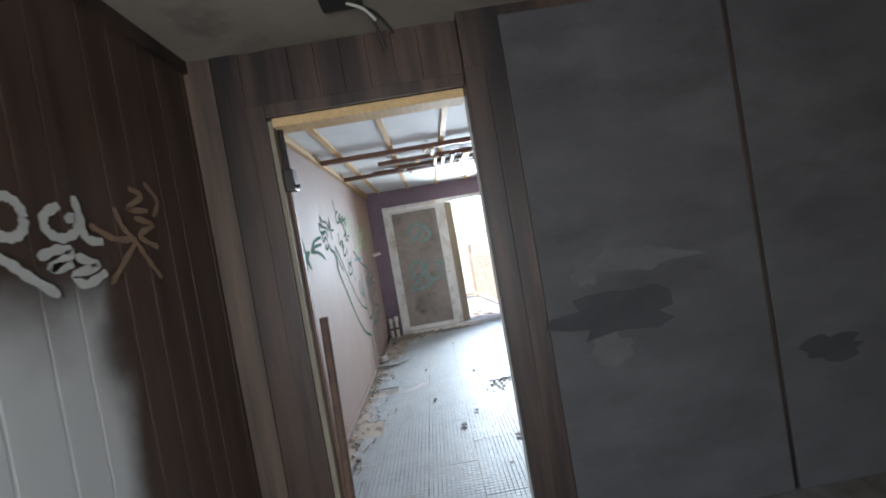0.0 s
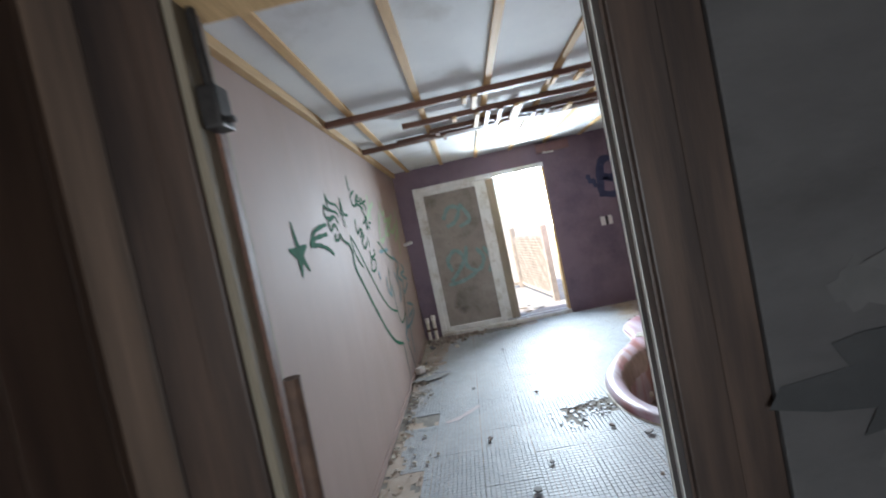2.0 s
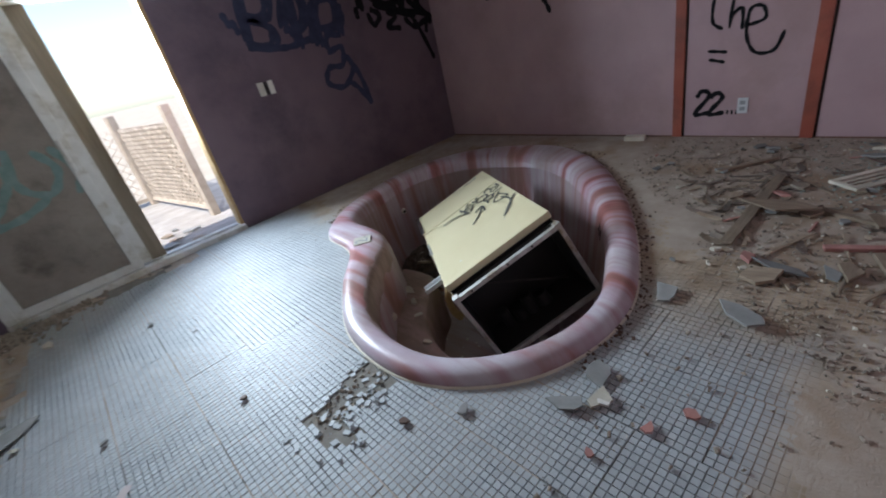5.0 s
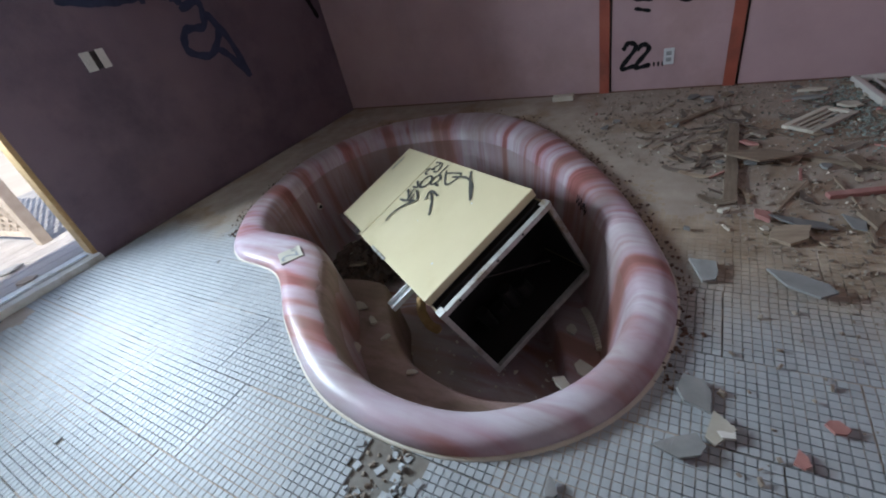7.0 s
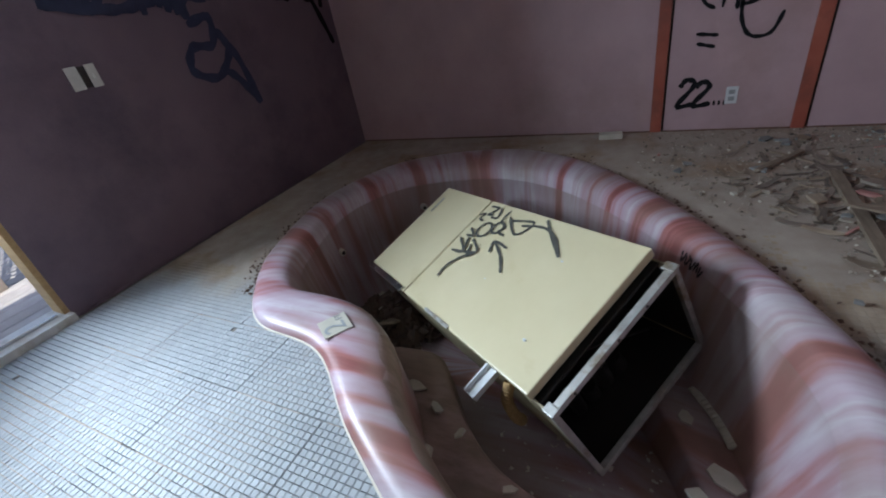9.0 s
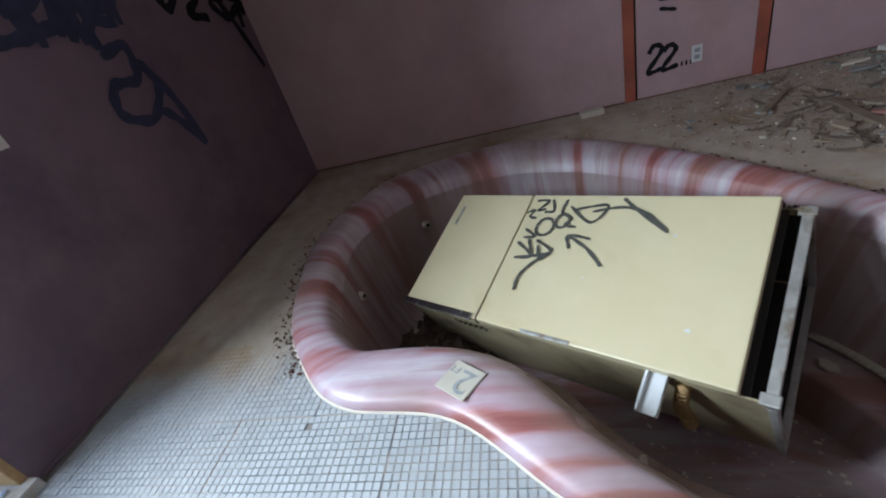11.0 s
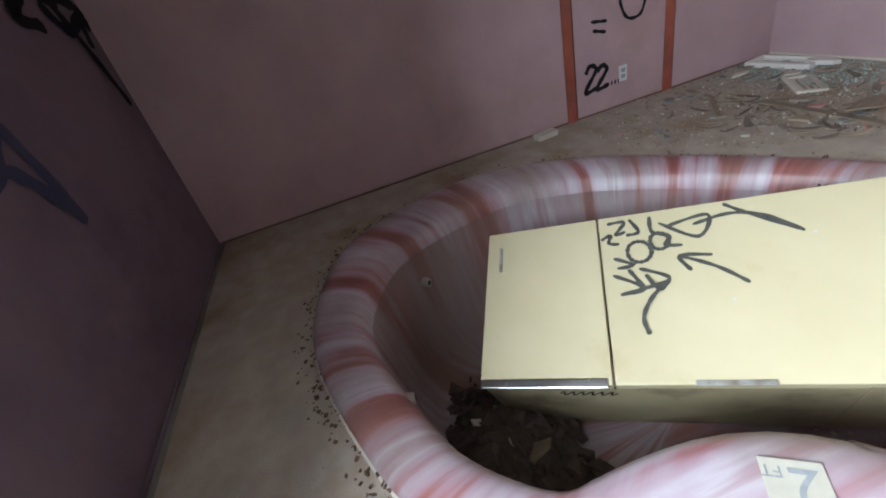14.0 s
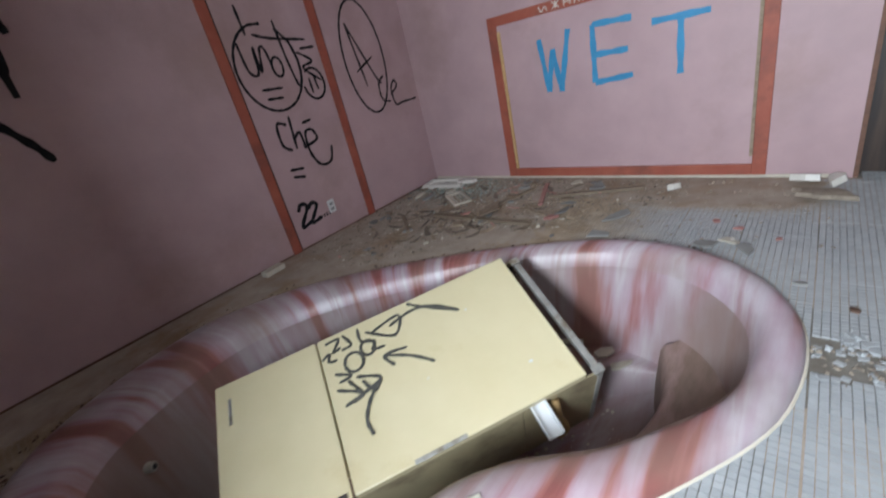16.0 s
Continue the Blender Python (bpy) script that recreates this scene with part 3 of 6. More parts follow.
part("strike_edge", boxes((DR - 0.003, DR - 0.0005, CY + 0.003, CY + 0.011, 0.02, DTOP - 0.04)), M_IVORY, dw, "chipped pale paint edge")
cl = thing("door_closer", "dark metal door closer arm hanging from the jamb", "door closer")
part("arm", rod(bmesh.new(), (DX0 + 0.035, CY + 0.03, DTOP - 0.035), (DX0 + 0.04, CY + 0.03, DTOP - 0.24), 0.011), M_DARKMETAL, cl)
part("bracket", boxes((DX0 + 0.02, DX0 + 0.065, CY + 0.0, CY + 0.06, DTOP - 0.32, DTOP - 0.22), bevel=0.006), M_DARKMETAL, cl)
part("bolt", rod(bmesh.new(), (DX0 + 0.02, CY + 0.03, DTOP - 0.30), (DX0 + 0.082, CY + 0.03, DTOP - 0.30), 0.008), M_DARKMETAL, cl)

pole = rod(bmesh.new(), (-0.70, 2.27, 0.0), (-0.665, 2.25, 1.14), 0.02)
rod(pole, (-0.70, 2.27, 0.0), (-0.699, 2.2695, 0.02), 0.028)
tagged(link_mesh("metal_pipe", pole, M_RUST, smooth=False), "rusty brown pipe standing in the doorway", "pipe")

# torn and burnt places on the corridor wall
def wall_scar(x, z, r, seed, squash, mat, label):
    ob = link_mesh("wall_scar", shard(r, seed, 0.002, 19, squash), mat)
    ob.matrix_world = frame_axes((x, CYR - 0.0165, z), (1, 0, 0), (0, 0, 1), (0, -1, 0)) @ Matrix.Diagonal((1, 1, 0.12, 1))
    return tagged(ob, label, "wall damage")


M_SCARDARK = material("burnt_scar", [(0.028, 0.027, 0.027), (0.046, 0.043, 0.042)], 6, (0.7, 0.9), 0.4, 40)
M_SCARPALE = material("torn_paper", [(0.072, 0.066, 0.063), (0.10, 0.092, 0.087)], 6, (0.7, 0.9), 0.4, 40)
wall_scar(0.64, 0.95, 0.29, 3, 0.36, M_SCARDARK, "dark burnt scar on smoked plasterboard")
wall_scar(0.60, 0.79, 0.12, 7, 0.7, M_SCARPALE, "pale torn patch on smoked plasterboard")
wall_scar(0.78, 1.17, 0.30, 9, 0.22, M_SCARPALE, "pale torn strip on smoked plasterboard")
wall_scar(0.53, 1.14, 0.07, 15, 0.8, M_SCARPALE, "pale torn scrap on smoked plasterboard")
wall_scar(1.61, 0.62, 0.15, 12, 0.5, M_SCARDARK, "dark burnt scar on smoked plasterboard")

# ceiling fixture of the corridor
fx = thing("ceiling_fixture", "broken dark ceiling light plate with dangling wires", "light fixture")
part("plate", boxes((-0.38, -0.22, 1.86, 1.98, CC - 0.02, CC - 0.001), bevel=0.006), M_DARKMETAL, fx)
for k, (dx, dy, dz) in enumerate(((0.10, 0.06, -0.07), (0.16, 0.12, -0.10), (0.12, 0.10, -0.17))):
    bm = bmesh.new()
    p = spline([(-0.28, 1.93, CC - 0.02), (-0.28 + dx * 0.6, 1.93 + dy * 0.5, CC - 0.035), (-0.28 + dx, 1.93 + dy, CC + dz)], 5)
    for a, b in zip(p, p[1:]):
        rod(bm, a, b, 0.006, seg=8)
    part("wire", bm, M_CREAMFLAKE if k == 0 else M_DARKMETAL, fx)

# ---- ceiling laths and battens ----
structure("trim_west_ceiling", boxes((X0 + 0.001, X0 + 0.04, Y0 + 0.01, Y1 - 0.01, CEIL - 0.055, CEIL - 0.003), bevel=0.003), M_LATH, "pine edge strip along the ceiling")
lath_x = -0.78
k = 0
while lath_x < X1 - 0.1:
    ob = link_mesh("ceiling_lath", boxes((lath_x - 0.022, lath_x + 0.022, Y0 + 0.005, Y1 - 0.005, CEIL - 0.02, CEIL - 0.002), bevel=0.002), M_LATH)
    tagged(ob, "raw yellow pine lath nailed to the ceiling", "lath", group="ceiling laths")
    lath_x += 0.458
for y, x0, x1, z in ((4.10, X0 + 0.045, X1 - 0.02, 0.0), (5.12, X0 + 0.045, X1 - 0.02, 0.0), (4.55, -0.50, X1 - 0.3, 0.0), (4.90, -0.32, 2.9, 0.0), (5.04, -0.62, 3.1, 0.0)):
    w = 0.026 if y in (4.10, 5.12) else 0.017
    ob = link_mesh("ceiling_batten", boxes((x0, x1, y - w, y + w, CEIL - 0.062, CEIL - 0.0215), bevel=0.003), M_BEAM)
    tagged(ob, "dark stained batten fixed across the ceiling laths", "batten", group="ceiling battens")
g = random.Random(5)
for i in range(22):
    x = -0.26 + i * 0.14 + g.uniform(-0.03, 0.03)
    y0 = g.choice((4.06, 4.50, 4.84, 4.86, 4.98))
    ln = g.choice((0.10, 0.16, 0.30, 0.55))
    ob = link_mesh("lath_offcut", boxes((x - 0.018, x + 0.018, y0, min(y0 + ln, 5.2), CEIL - 0.080, CEIL - 0.0622), bevel=0.002), M_BEAM if i % 3 == 0 else M_LATH)
    tagged(ob, "short pine offcut nailed under the ceiling battens", "lath", group="lath offcuts")

for i in range(20):
    x = -0.19 + i * 0.147 + g.uniform(-0.03, 0.03)
    y0, ln = g.choice(((4.50, 0.12), (4.52, 0.42), (4.86, 0.22), (4.06, 0.14), (4.99, 0.18), (4.08, 0.52)))
    ob = link_mesh("lath_offcut", boxes((x - 0.016, x + 0.016, y0, y0 + ln, CEIL - 0.079, CEIL - 0.0622), bevel=0.002), M_LATH if i % 3 else M_BEAM)
    tagged(ob, "short pine offcut nailed under the ceiling battens", "lath", group="lath offcuts")

# ---- sliding door ----
sd = thing("door_sliding", "white aluminium sliding door, boarded pane and open gap", "sliding door", kind="structure")
part("sill", boxes((SX0, SX1, Y1 - 0.05, Y1 + 0.15, 0.001, 0.05), bevel=0.004), M_WHITEFRAME, sd)
part("track", boxes((SX0 + 0.05, SX1 - 0.05, Y1 + 0.02, Y1 + 0.03, 0.05, 0.065)), M_CHROME, sd)
part("head", boxes((SX0, SX1, Y1 - 0.02, Y1 + 0.12, STOP - 0.06, STOP), bevel=0.004), M_WHITEFRAME, sd)
part("jamb", boxes((SX0, SX0 + 0.0695, Y1 - 0.02, Y1 + 0.12, 0.05, STOP - 0.06), bevel=0.004), M_WHITEFRAME, sd)
part("jamb", boxes((SX1 - 0.03, SX1, Y1 + 0.0, Y1 + 0.12, 0.05, STOP - 0.06), bevel=0.004), M_LATH, sd, "sunlit raw wood jamb")
MX = 0.05
for nm, s in (("stile", (SX0 + 0.07, SX0 + 0.125, Y1 - 0.012, Y1 + 0.03, 0.055, STOP - 0.065)), ("stile", (MX, MX + 0.075, Y1 - 0.012, Y1 + 0.03, 0.055, STOP - 0.065)), ("stile", (MX + 0.07, MX + 0.15, Y1 + 0.031, Y1 + 0.08, 0.066, STOP - 0.065)),
              ("rail", (SX0 + 0.125, MX, Y1 - 0.012, Y1 + 0.03, 0.055, 0.12)), ("rail", (SX0 + 0.125, MX, Y1 - 0.012, Y1 + 0.03, STOP - 0.12, STOP - 0.065))):
    part(nm, boxes(s, bevel=0.004), M_WHITEFRAME, sd)
part("pane", boxes((SX0 + 0.12, MX + 0.004, Y1 + 0.006, Y1 + 0.014, 0.115, STOP - 0.115)), M_BOARD, sd, "grimy boarded pane with faded green paint")
part("handle", boxes((MX + 0.012, MX + 0.036, Y1 - 0.045, Y1 - 0.012, 0.90, 1.13), bevel=0.008), M_WHITEFRAME, sd)
lb = thing("plywood_board", "weathered plywood board standing behind the sliding door", "board")
part("sheet", boxes((MX + 0.08, MX + 0.265, Y1 + 0.10, Y1 + 0.118, 0.05, 1.98), bevel=0.003), M_PLY, lb)
box_cover = thing("wall_box", "red-brown wooden block fixed above the sliding door", "wooden block")
part("block", boxes((0.92, 1.34, Y1 - 0.07, Y1 - 0.0015, 2.14, 2.25), bevel=0.006), M_BLOCKRED, box_cover)
part("torn_edge", shard(0.10, 4, 0.02, 8, 0.4), M_IVORY, box_cover).matrix_world = pose(1.06, Y1 - 0.035, 2.115, 4, 0, 0)
graffiti("faded green spray tag on the boarded pane", [[(-0.45, 1.55), (-0.35, 1.7), (-0.22, 1.66), (-0.3, 1.5), (-0.42, 1.45)], [(-0.2, 1.72), (-0.1, 1.5), (-0.25, 1.42)],
          [(-0.46, 0.85), (-0.5, 1.0), (-0.38, 1.12), (-0.28, 1.0), (-0.38, 0.84), (-0.5, 0.72)], [(-0.22, 1.15), (-0.26, 0.9), (-0.12, 0.8), (-0.02, 0.95), (-0.1, 1.1)], [(-0.55, 0.68), (-0.35, 0.7), (-0.15, 0.78)], [(0.0, 1.1), (0.08, 0.9), (0.02, 0.75)]],
         M_TEALPAINT, Matrix.Translation((0, 0.006, 0)) @ ON_FAR, 0.05)

# ---- trims ----
for nm, y, w in (("trim_east", 4.225, 0.075), ("trim_east", 3.365, 0.075)):
    structure(nm, boxes((X1 - 0.016, X1 - 0.001, y - w / 2, y + w / 2, 0.002, CEIL - 0.003), bevel=0.003), M_REDTRIM, "red-brown painted vertical batten")
    structure("trim_gap", boxes((X1 - 0.004, X1 - 0.001, y - w / 2 - 0.014, y - w / 2 - 0.002, 0.002, CEIL - 0.003)), M_BLACK, "dark open joint beside the batten")
structure("baseboard_east", boxes((X1 - 0.01, X1 - 0.001, Y0 + 0.02, Y1 - 0.01, 0.001, 0.014), bevel=0.002), M_BEAM, "thin dark skirting strip")
structure("baseboard_north", boxes((SX1 + 0.03, X1 - 0.012, Y1 - 0.01, Y1 - 0.001, 0.001, 0.016), bevel=0.002), M_DIMMAUVE, "thin dark skirting strip")
structure("baseboard_west", boxes((X0 + 0.001, X0 + 0.014, Y0 + 0.02, Y1 - 0.06, 0.001, 0.045), bevel=0.003), M_PINK, "pink painted skirting strip")
structure("baseboard_south", boxes((DX1 + 0.1, X1 - 0.02, Y0 + 0.001, Y0 + 0.008, 0.001, 0.028), bevel=0.002), M_CREAMFLAKE, "pale strip at the foot of the wall")
pf = thing("panel_frame", "red-brown wooden frame round a filled wall opening", "wall frame")
FX0, FX1, FZ0, FZ1 = 0.865, 2.87, 0.03, 1.42
part("stile", boxes((FX0, FX0 + 0.08, Y0 + 0.001, Y0 + 0.022, FZ0, FZ1), bevel=0.004), M_REDTRIM, pf)
part("stile", boxes((FX1 - 0.08, FX1, Y0 + 0.001, Y0 + 0.022, FZ0, FZ1), bevel=0.004), M_REDTRIM, pf)
part("rail", boxes((FX0 + 0.08, FX1 - 0.08, Y0 + 0.001, Y0 + 0.022, FZ0, FZ0 + 0.075), bevel=0.004), M_REDTRIM, pf)
part("rail", boxes((FX0 + 0.08, FX1 - 0.08, Y0 + 0.001, Y0 + 0.022, FZ1 - 0.075, FZ1), bevel=0.004), M_REDTRIM, pf)
part("raw_edge", boxes((FX1 - 0.105, FX1 - 0.081, Y0 + 0.001, Y0 + 0.016, FZ0 + 0.076, FZ1 - 0.12), bevel=0.002), M_LATH, pf, "bare yellow wood strip")
part("raw_edge", boxes((FX0 + 0.081, FX0 + 0.1, Y0 + 0.001, Y0 + 0.016, FZ0 + 0.13, FZ1 - 0.076), bevel=0.002), M_WOODBIT, pf, "bare dirty wood strip")

# ---- switches and sockets ----
sw = thing("light_switch", "ivory light switch plates with a missing middle", "light switch")
part("plate", boxes((1.575, 1.635, Y1 - 0.009, Y1 - 0.001, 1.05, 1.165), bevel=0.003), M_IVORY, sw)
part("plate", boxes((1.675, 1.725, Y1 - 0.009, Y1 - 0.001, 1.05, 1.165), bevel=0.003), M_IVORY, sw)
part("gap", boxes((1.636, 1.674, Y1 - 0.005, Y1 - 0.001, 1.055, 1.16)), M_DARKMETAL, sw)
for x in (1.605, 1.70):
    part("toggle", boxes((x - 0.006, x + 0.006, Y1 - 0.018, Y1 - 0.009, 1.095, 1.12), bevel=0.002), M_IVORY, sw)
so = thing("wall_socket", "white wall socket plate in the mauve panel", "socket")
part("plate", boxes((X1 - 0.008, X1 - 0.001, 3.735, 3.805, 0.19, 0.305), bevel=0.003), M_WHITEPLASTIC, so)
for z in (0.225, 0.27):
    part("outlet", boxes((X1 - 0.011, X1 - 0.008, 3.752, 3.788, z - 0.014, z + 0.014), bevel=0.002), M_SIGNGREY, so)
st = thing("wall_stub", "small white plastic stub on the wall", "pipe stub")
part("stub", rod(bmesh.new(), (X0 + 0.001, 6.72, 1.33), (X0 + 0.11, 6.72, 1.35), 0.022), M_IVORY, st)

# ---- graffiti ----
def star(label, centre, tips, waist, mat, m):
    """A filled star: tips as offsets from the centre, pinched between them."""
    ob = thing("graffiti", label, "graffiti", m=m)
    bm = bmesh.new()
    n = len(tips)
    ring_v = []
    for i, tip in enumerate(tips):
        nxt = tips[(i + 1) % n]
        d = Vector((tip[0] + nxt[0], tip[1] + nxt[1])).normalized()
        side = Vector((-tip[1], tip[0])).normalized() * 0.007
        ring_v += [(tip[0] - side.x, tip[1] - side.y), (tip[0] + side.x, tip[1] + side.y), (d.x * waist, d.y * waist)]
    c = bm.verts.new((centre[0], centre[1], 0.0025))
    vs = [bm.verts.new((centre[0] + a, centre[1] + b, 0.0025)) for a, b in ring_v]
    for a, b in zip(vs, vs[1:] + vs[:1]):
        bm.faces.new((c, a, b))
    bmesh.ops.recalc_face_normals(bm, faces=bm.faces)
    part("fill", bm, mat, ob)
    return ob


star("green spray-painted star on the pink wall", (3.295, 1.437), [(-0.03, 0.16), (-0.115, 0.028), (-0.022, -0.112), (0.088, -0.09), (0.108, 0.042)], 0.046, M_GREENPAINT, ON_LEFT)
graffiti("green spray-painted swooshes behind a star on the pink wall", [[(3.46, 1.47), (3.57, 1.55), (3.79, 1.59)], [(3.46, 1.47), (3.56, 1.51), (3.77, 1.53)], [(3.46, 1.47), (3.59, 1.47), (3.74, 1.44), (3.82, 1.40)]], M_GREENPAINT, ON_LEFT, 0.026)
graffiti("green spray-painted hand on the pink wall",
         [[(3.88, 1.78), (3.94, 1.73), (4.07, 1.72), (4.16, 1.65)], [(3.88, 1.78), (3.90, 1.69), (4.04, 1.67), (4.08, 1.64)], [(3.81, 1.71), (3.81, 1.63), (3.98, 1.64), (4.04, 1.59)], [(3.81, 1.71), (3.89, 1.67)],
          [(3.83, 1.61), (3.86, 1.55), (3.94, 1.59), (4.0, 1.55)], [(3.84, 1.61), (3.95, 1.63)], [(3.93, 1.53), (3.90, 1.49), (3.97, 1.49), (4.02, 1.53)], [(4.02, 1.53), (4.07, 1.48), (4.19, 1.45)], [(4.19, 1.78), (4.20, 1.67), (4.30, 1.66)], [(4.17, 1.75), (4.17, 1.62), (4.19, 1.57)]], M_GREENPAINT, ON_LEFT, 0.019)
graffiti("thick dark green swooping arm on the pink wall", [[(4.19, 1.45), (4.23, 1.38), (4.22, 1.29), (4.38, 1.10), (4.62, 0.84), (4.80, 0.67), (5.03, 0.52), (5.33, 0.42)], [(4.24, 1.36), (4.22, 1.29), (4.30, 1.18)]], M_GREENPAINT, ON_LEFT, 0.03)
graffiti("thin dark green outline on the pink wall",
         [[(4.26, 1.51), (4.38, 1.41), (4.60, 1.19), (4.89, 0.93), (5.13, 0.80), (5.39, 0.73)], [(4.25, 1.49), (4.30, 1.37), (4.44, 1.26)], [(5.33, 0.42), (5.33, 0.22), (5.33, 0.06)], [(5.54, 0.37), (5.64, 0.20), (5.70, 0.02)],
          [(5.36, 1.01), (5.37, 0.74), (5.49, 0.59), (5.81, 0.66), (5.92, 0.88)], [(5.36, 1.17), (5.28, 1.0), (5.28, 0.88)], [(5.12, 1.44), (5.47, 1.29), (5.76, 1.22)]], M_GREENPAINT, ON_LEFT, 0.021)
graffiti("thin green handwriting in three rows on the pink wall",
         [[(4.50, 1.97), (4.49, 1.89)], [(4.48, 1.91), (4.52, 1.85)], [(4.64, 1.87), (4.50, 1.81), (4.53, 1.74), (4.64, 1.76), (4.63, 1.80)], [(4.63, 1.79), (4.73, 1.79), (4.72, 1.84), (4.63, 1.77), (4.74, 1.75)], [(4.74, 1.77), (4.84, 1.78), (4.83, 1.82), (4.74, 1.75), (4.83, 1.73)], [(4.98, 1.81), (4.87, 1.78), (4.94, 1.75), (4.92, 1.72)],
          [(4.77, 1.72), (4.86, 1.65), (4.72, 1.60)], [(4.83, 1.69), (4.84, 1.64)], [(4.88, 1.67), (4.82, 1.56), (4.89, 1.58), (4.92, 1.55)], [(4.92, 1.61), (5.01, 1.61)]], M_GREENPAINT, ON_LEFT, 0.021)
graffiti("row of thin green letters on the pink wall",
         [[(4.49, 1.64), (4.48, 1.52), (4.59, 1.56), (4.58, 1.49)], [(4.60, 1.56), (4.65, 1.53), (4.54, 1.49)], [(4.68, 1.51), (4.57, 1.45), (4.62, 1.40), (4.73, 1.45)], [(4.78, 1.49), (4.78, 1.40)], [(4.75, 1.38), (4.75, 1.32), (4.90, 1.33), (4.91, 1.38)], [(4.74, 1.30), (4.69, 1.21), (4.83, 1.21), (4.88, 1.28), (4.77, 1.30)]], M_GREENPAINT, ON_LEFT, 0.021)
graffiti("faded yellow-green spray tag on the pink wall",
         [[(5.09, 1.87), (5.07, 1.74), (5.07, 1.63)], [(5.29, 1.81), (5.05, 1.72), (4.91, 1.64)], [(5.62, 1.84), (5.63, 1.70), (5.80, 1.75)], [(5.49, 1.72), (5.33, 1.54), (5.32, 1.43), (5.53, 1.47)], [(5.66, 1.63), (6.01, 1.66), (5.59, 1.51), (5.82, 1.49)], [(6.19, 1.72), (5.89, 1.58), (6.03, 1.51), (6.36, 1.61)], [(6.50, 1.79), (6.42, 1.56), (6.09, 1.40)], [(6.51, 1.70), (6.38, 1.45), (6.25, 1.23)]], M_LIMEPAINT, ON_LEFT, 0.045)
graffiti("tangle of teal spray scribbles low on the pink wall",
         [[(5.12, 1.34), (5.55, 1.34)], [(6.13, 1.14), (6.27, 1.05), (5.99, 1.03), (6.36, 0.93)], [(6.04, 0.97), (5.96, 0.82), (6.34, 0.89)], [(6.0, 0.70), (6.41, 0.59), (5.97, 0.54)], [(6.03, 0.64), (5.87, 0.45), (5.84, 0.26), (5.83, 0.18)], [(6.42, 0.54), (6.0, 0.47), (5.62, 0.50)], [(5.82, 0.58), (5.55, 0.44), (5.62, 0.36)], [(4.90, 1.18), (4.93, 1.10)], [(5.17, 1.10), (5.15, 0.98), (5.24, 0.92), (5.32, 0.99)],
          [(5.7, 1.25), (5.95, 1.15), (5.75, 1.05), (6.0, 0.95)], [(5.6, 1.1), (5.75, 0.9), (5.62, 0.78)]], M_DARKTEAL, ON_LEFT, 0.036)

B = [[(1.55, 1.62), (1.51, 1.74)], [(1.60, 1.56), (1.57, 1.68)], [(1.63, 1.50), (1.70, 1.89), (1.91, 1.87), (1.86, 1.68), (1.68, 1.69), (1.87, 1.58), (1.83, 1.44), (1.62, 1.49)], [(2.09, 2.0), (2.26, 2.06), (2.34, 1.94), (2.15, 1.92)],
     [(1.98, 1.55), (2.10, 1.86), (2.23, 1.79), (2.20, 1.58), (2.0, 1.52)], [(2.12, 1.86), (2.09, 1.38)], [(2.24, 1.38), (2.37, 1.73), (2.56, 1.72), (2.59, 1.53), (2.35, 1.49)], [(2.30, 1.36), (2.33, 1.72)], [(2.58, 1.75), (2.56, 1.42)], [(2.62, 1.7), (2.52, 1.45)]]
B += [[(2.37, 1.27), (2.54, 1.30), (2.50, 1.14), (2.34, 1.14), (2.28, 1.01), (2.45, 0.94), (2.60, 1.07), (2.59, 1.18)], [(2.38, 1.3), (2.42, 1.42), (2.58, 1.4)], [(2.56, 1.22), (2.66, 1.02), (2.72, 0.70)], [(2.50, 0.98), (2.6, 0.9), (2.72, 0.70)], [(1.62, 1.45), (1.90, 1.40), (2.09, 1.40), (2.29, 1.44)]]
B += [[(x + 0.04, z - 0.03) for x, z in st] for st in B[2:10]]
graffiti("dark blue spray tag on the purple wall", B, M_BLUEPAINT, ON_FAR, 0.055)
B = [[(2.54, 1.96), (2.62, 2.11), (2.77, 2.11), (2.74, 1.98), (2.58, 1.98)], [(2.69, 1.93), (2.88, 2.05), (2.94, 2.14)], [(2.87, 1.60), (2.90, 1.91), (3.08, 1.89), (3.05, 1.77), (2.89, 1.78)], [(3.15, 1.85), (3.14, 1.65), (3.30, 1.61), (3.33, 1.81)], [(3.43, 1.83), (3.41, 1.55)], [(3.38, 1.84), (3.36, 1.58)], [(3.54, 1.77), (3.54, 1.59), (3.70, 1.52)], [(3.90, 1.68), (3.63, 1.60), (3.84, 1.39)],
     [(2.83, 1.51), (2.83, 1.62)], [(2.96, 1.55), (3.01, 1.43), (3.11, 1.51), (3.0, 1.58)], [(3.20, 1.53), (3.31, 1.47), (3.18, 1.39), (3.36, 1.35)]]
B += [[(3.43, 1.44), (3.57, 1.33), (3.76, 1.40)], [(3.40, 1.55), (3.55, 1.46), (3.70, 1.55)], [(3.50, 1.5), (3.62, 1.3), (3.76, 0.96)], [(3.71, 1.25), (3.76, 1.40), (3.81, 1.33)], [(3.42, 2.0), (3.52, 2.05), (3.55, 1.96), (3.45, 1.93)], [(3.0, 1.7), (3.25, 1.56), (3.5, 1.5), (3.74, 1.44)], [(3.05, 1.62), (3.3, 1.52), (3.6, 1.44)]]
B += [[(min(x + 0.035, 3.82), z - 0.03) for x, z in st] for st in B[2:8]]
graffiti("black spray tag near the corner on the purple wall", B, M_BLACKPAINT, ON_FAR, 0.055)
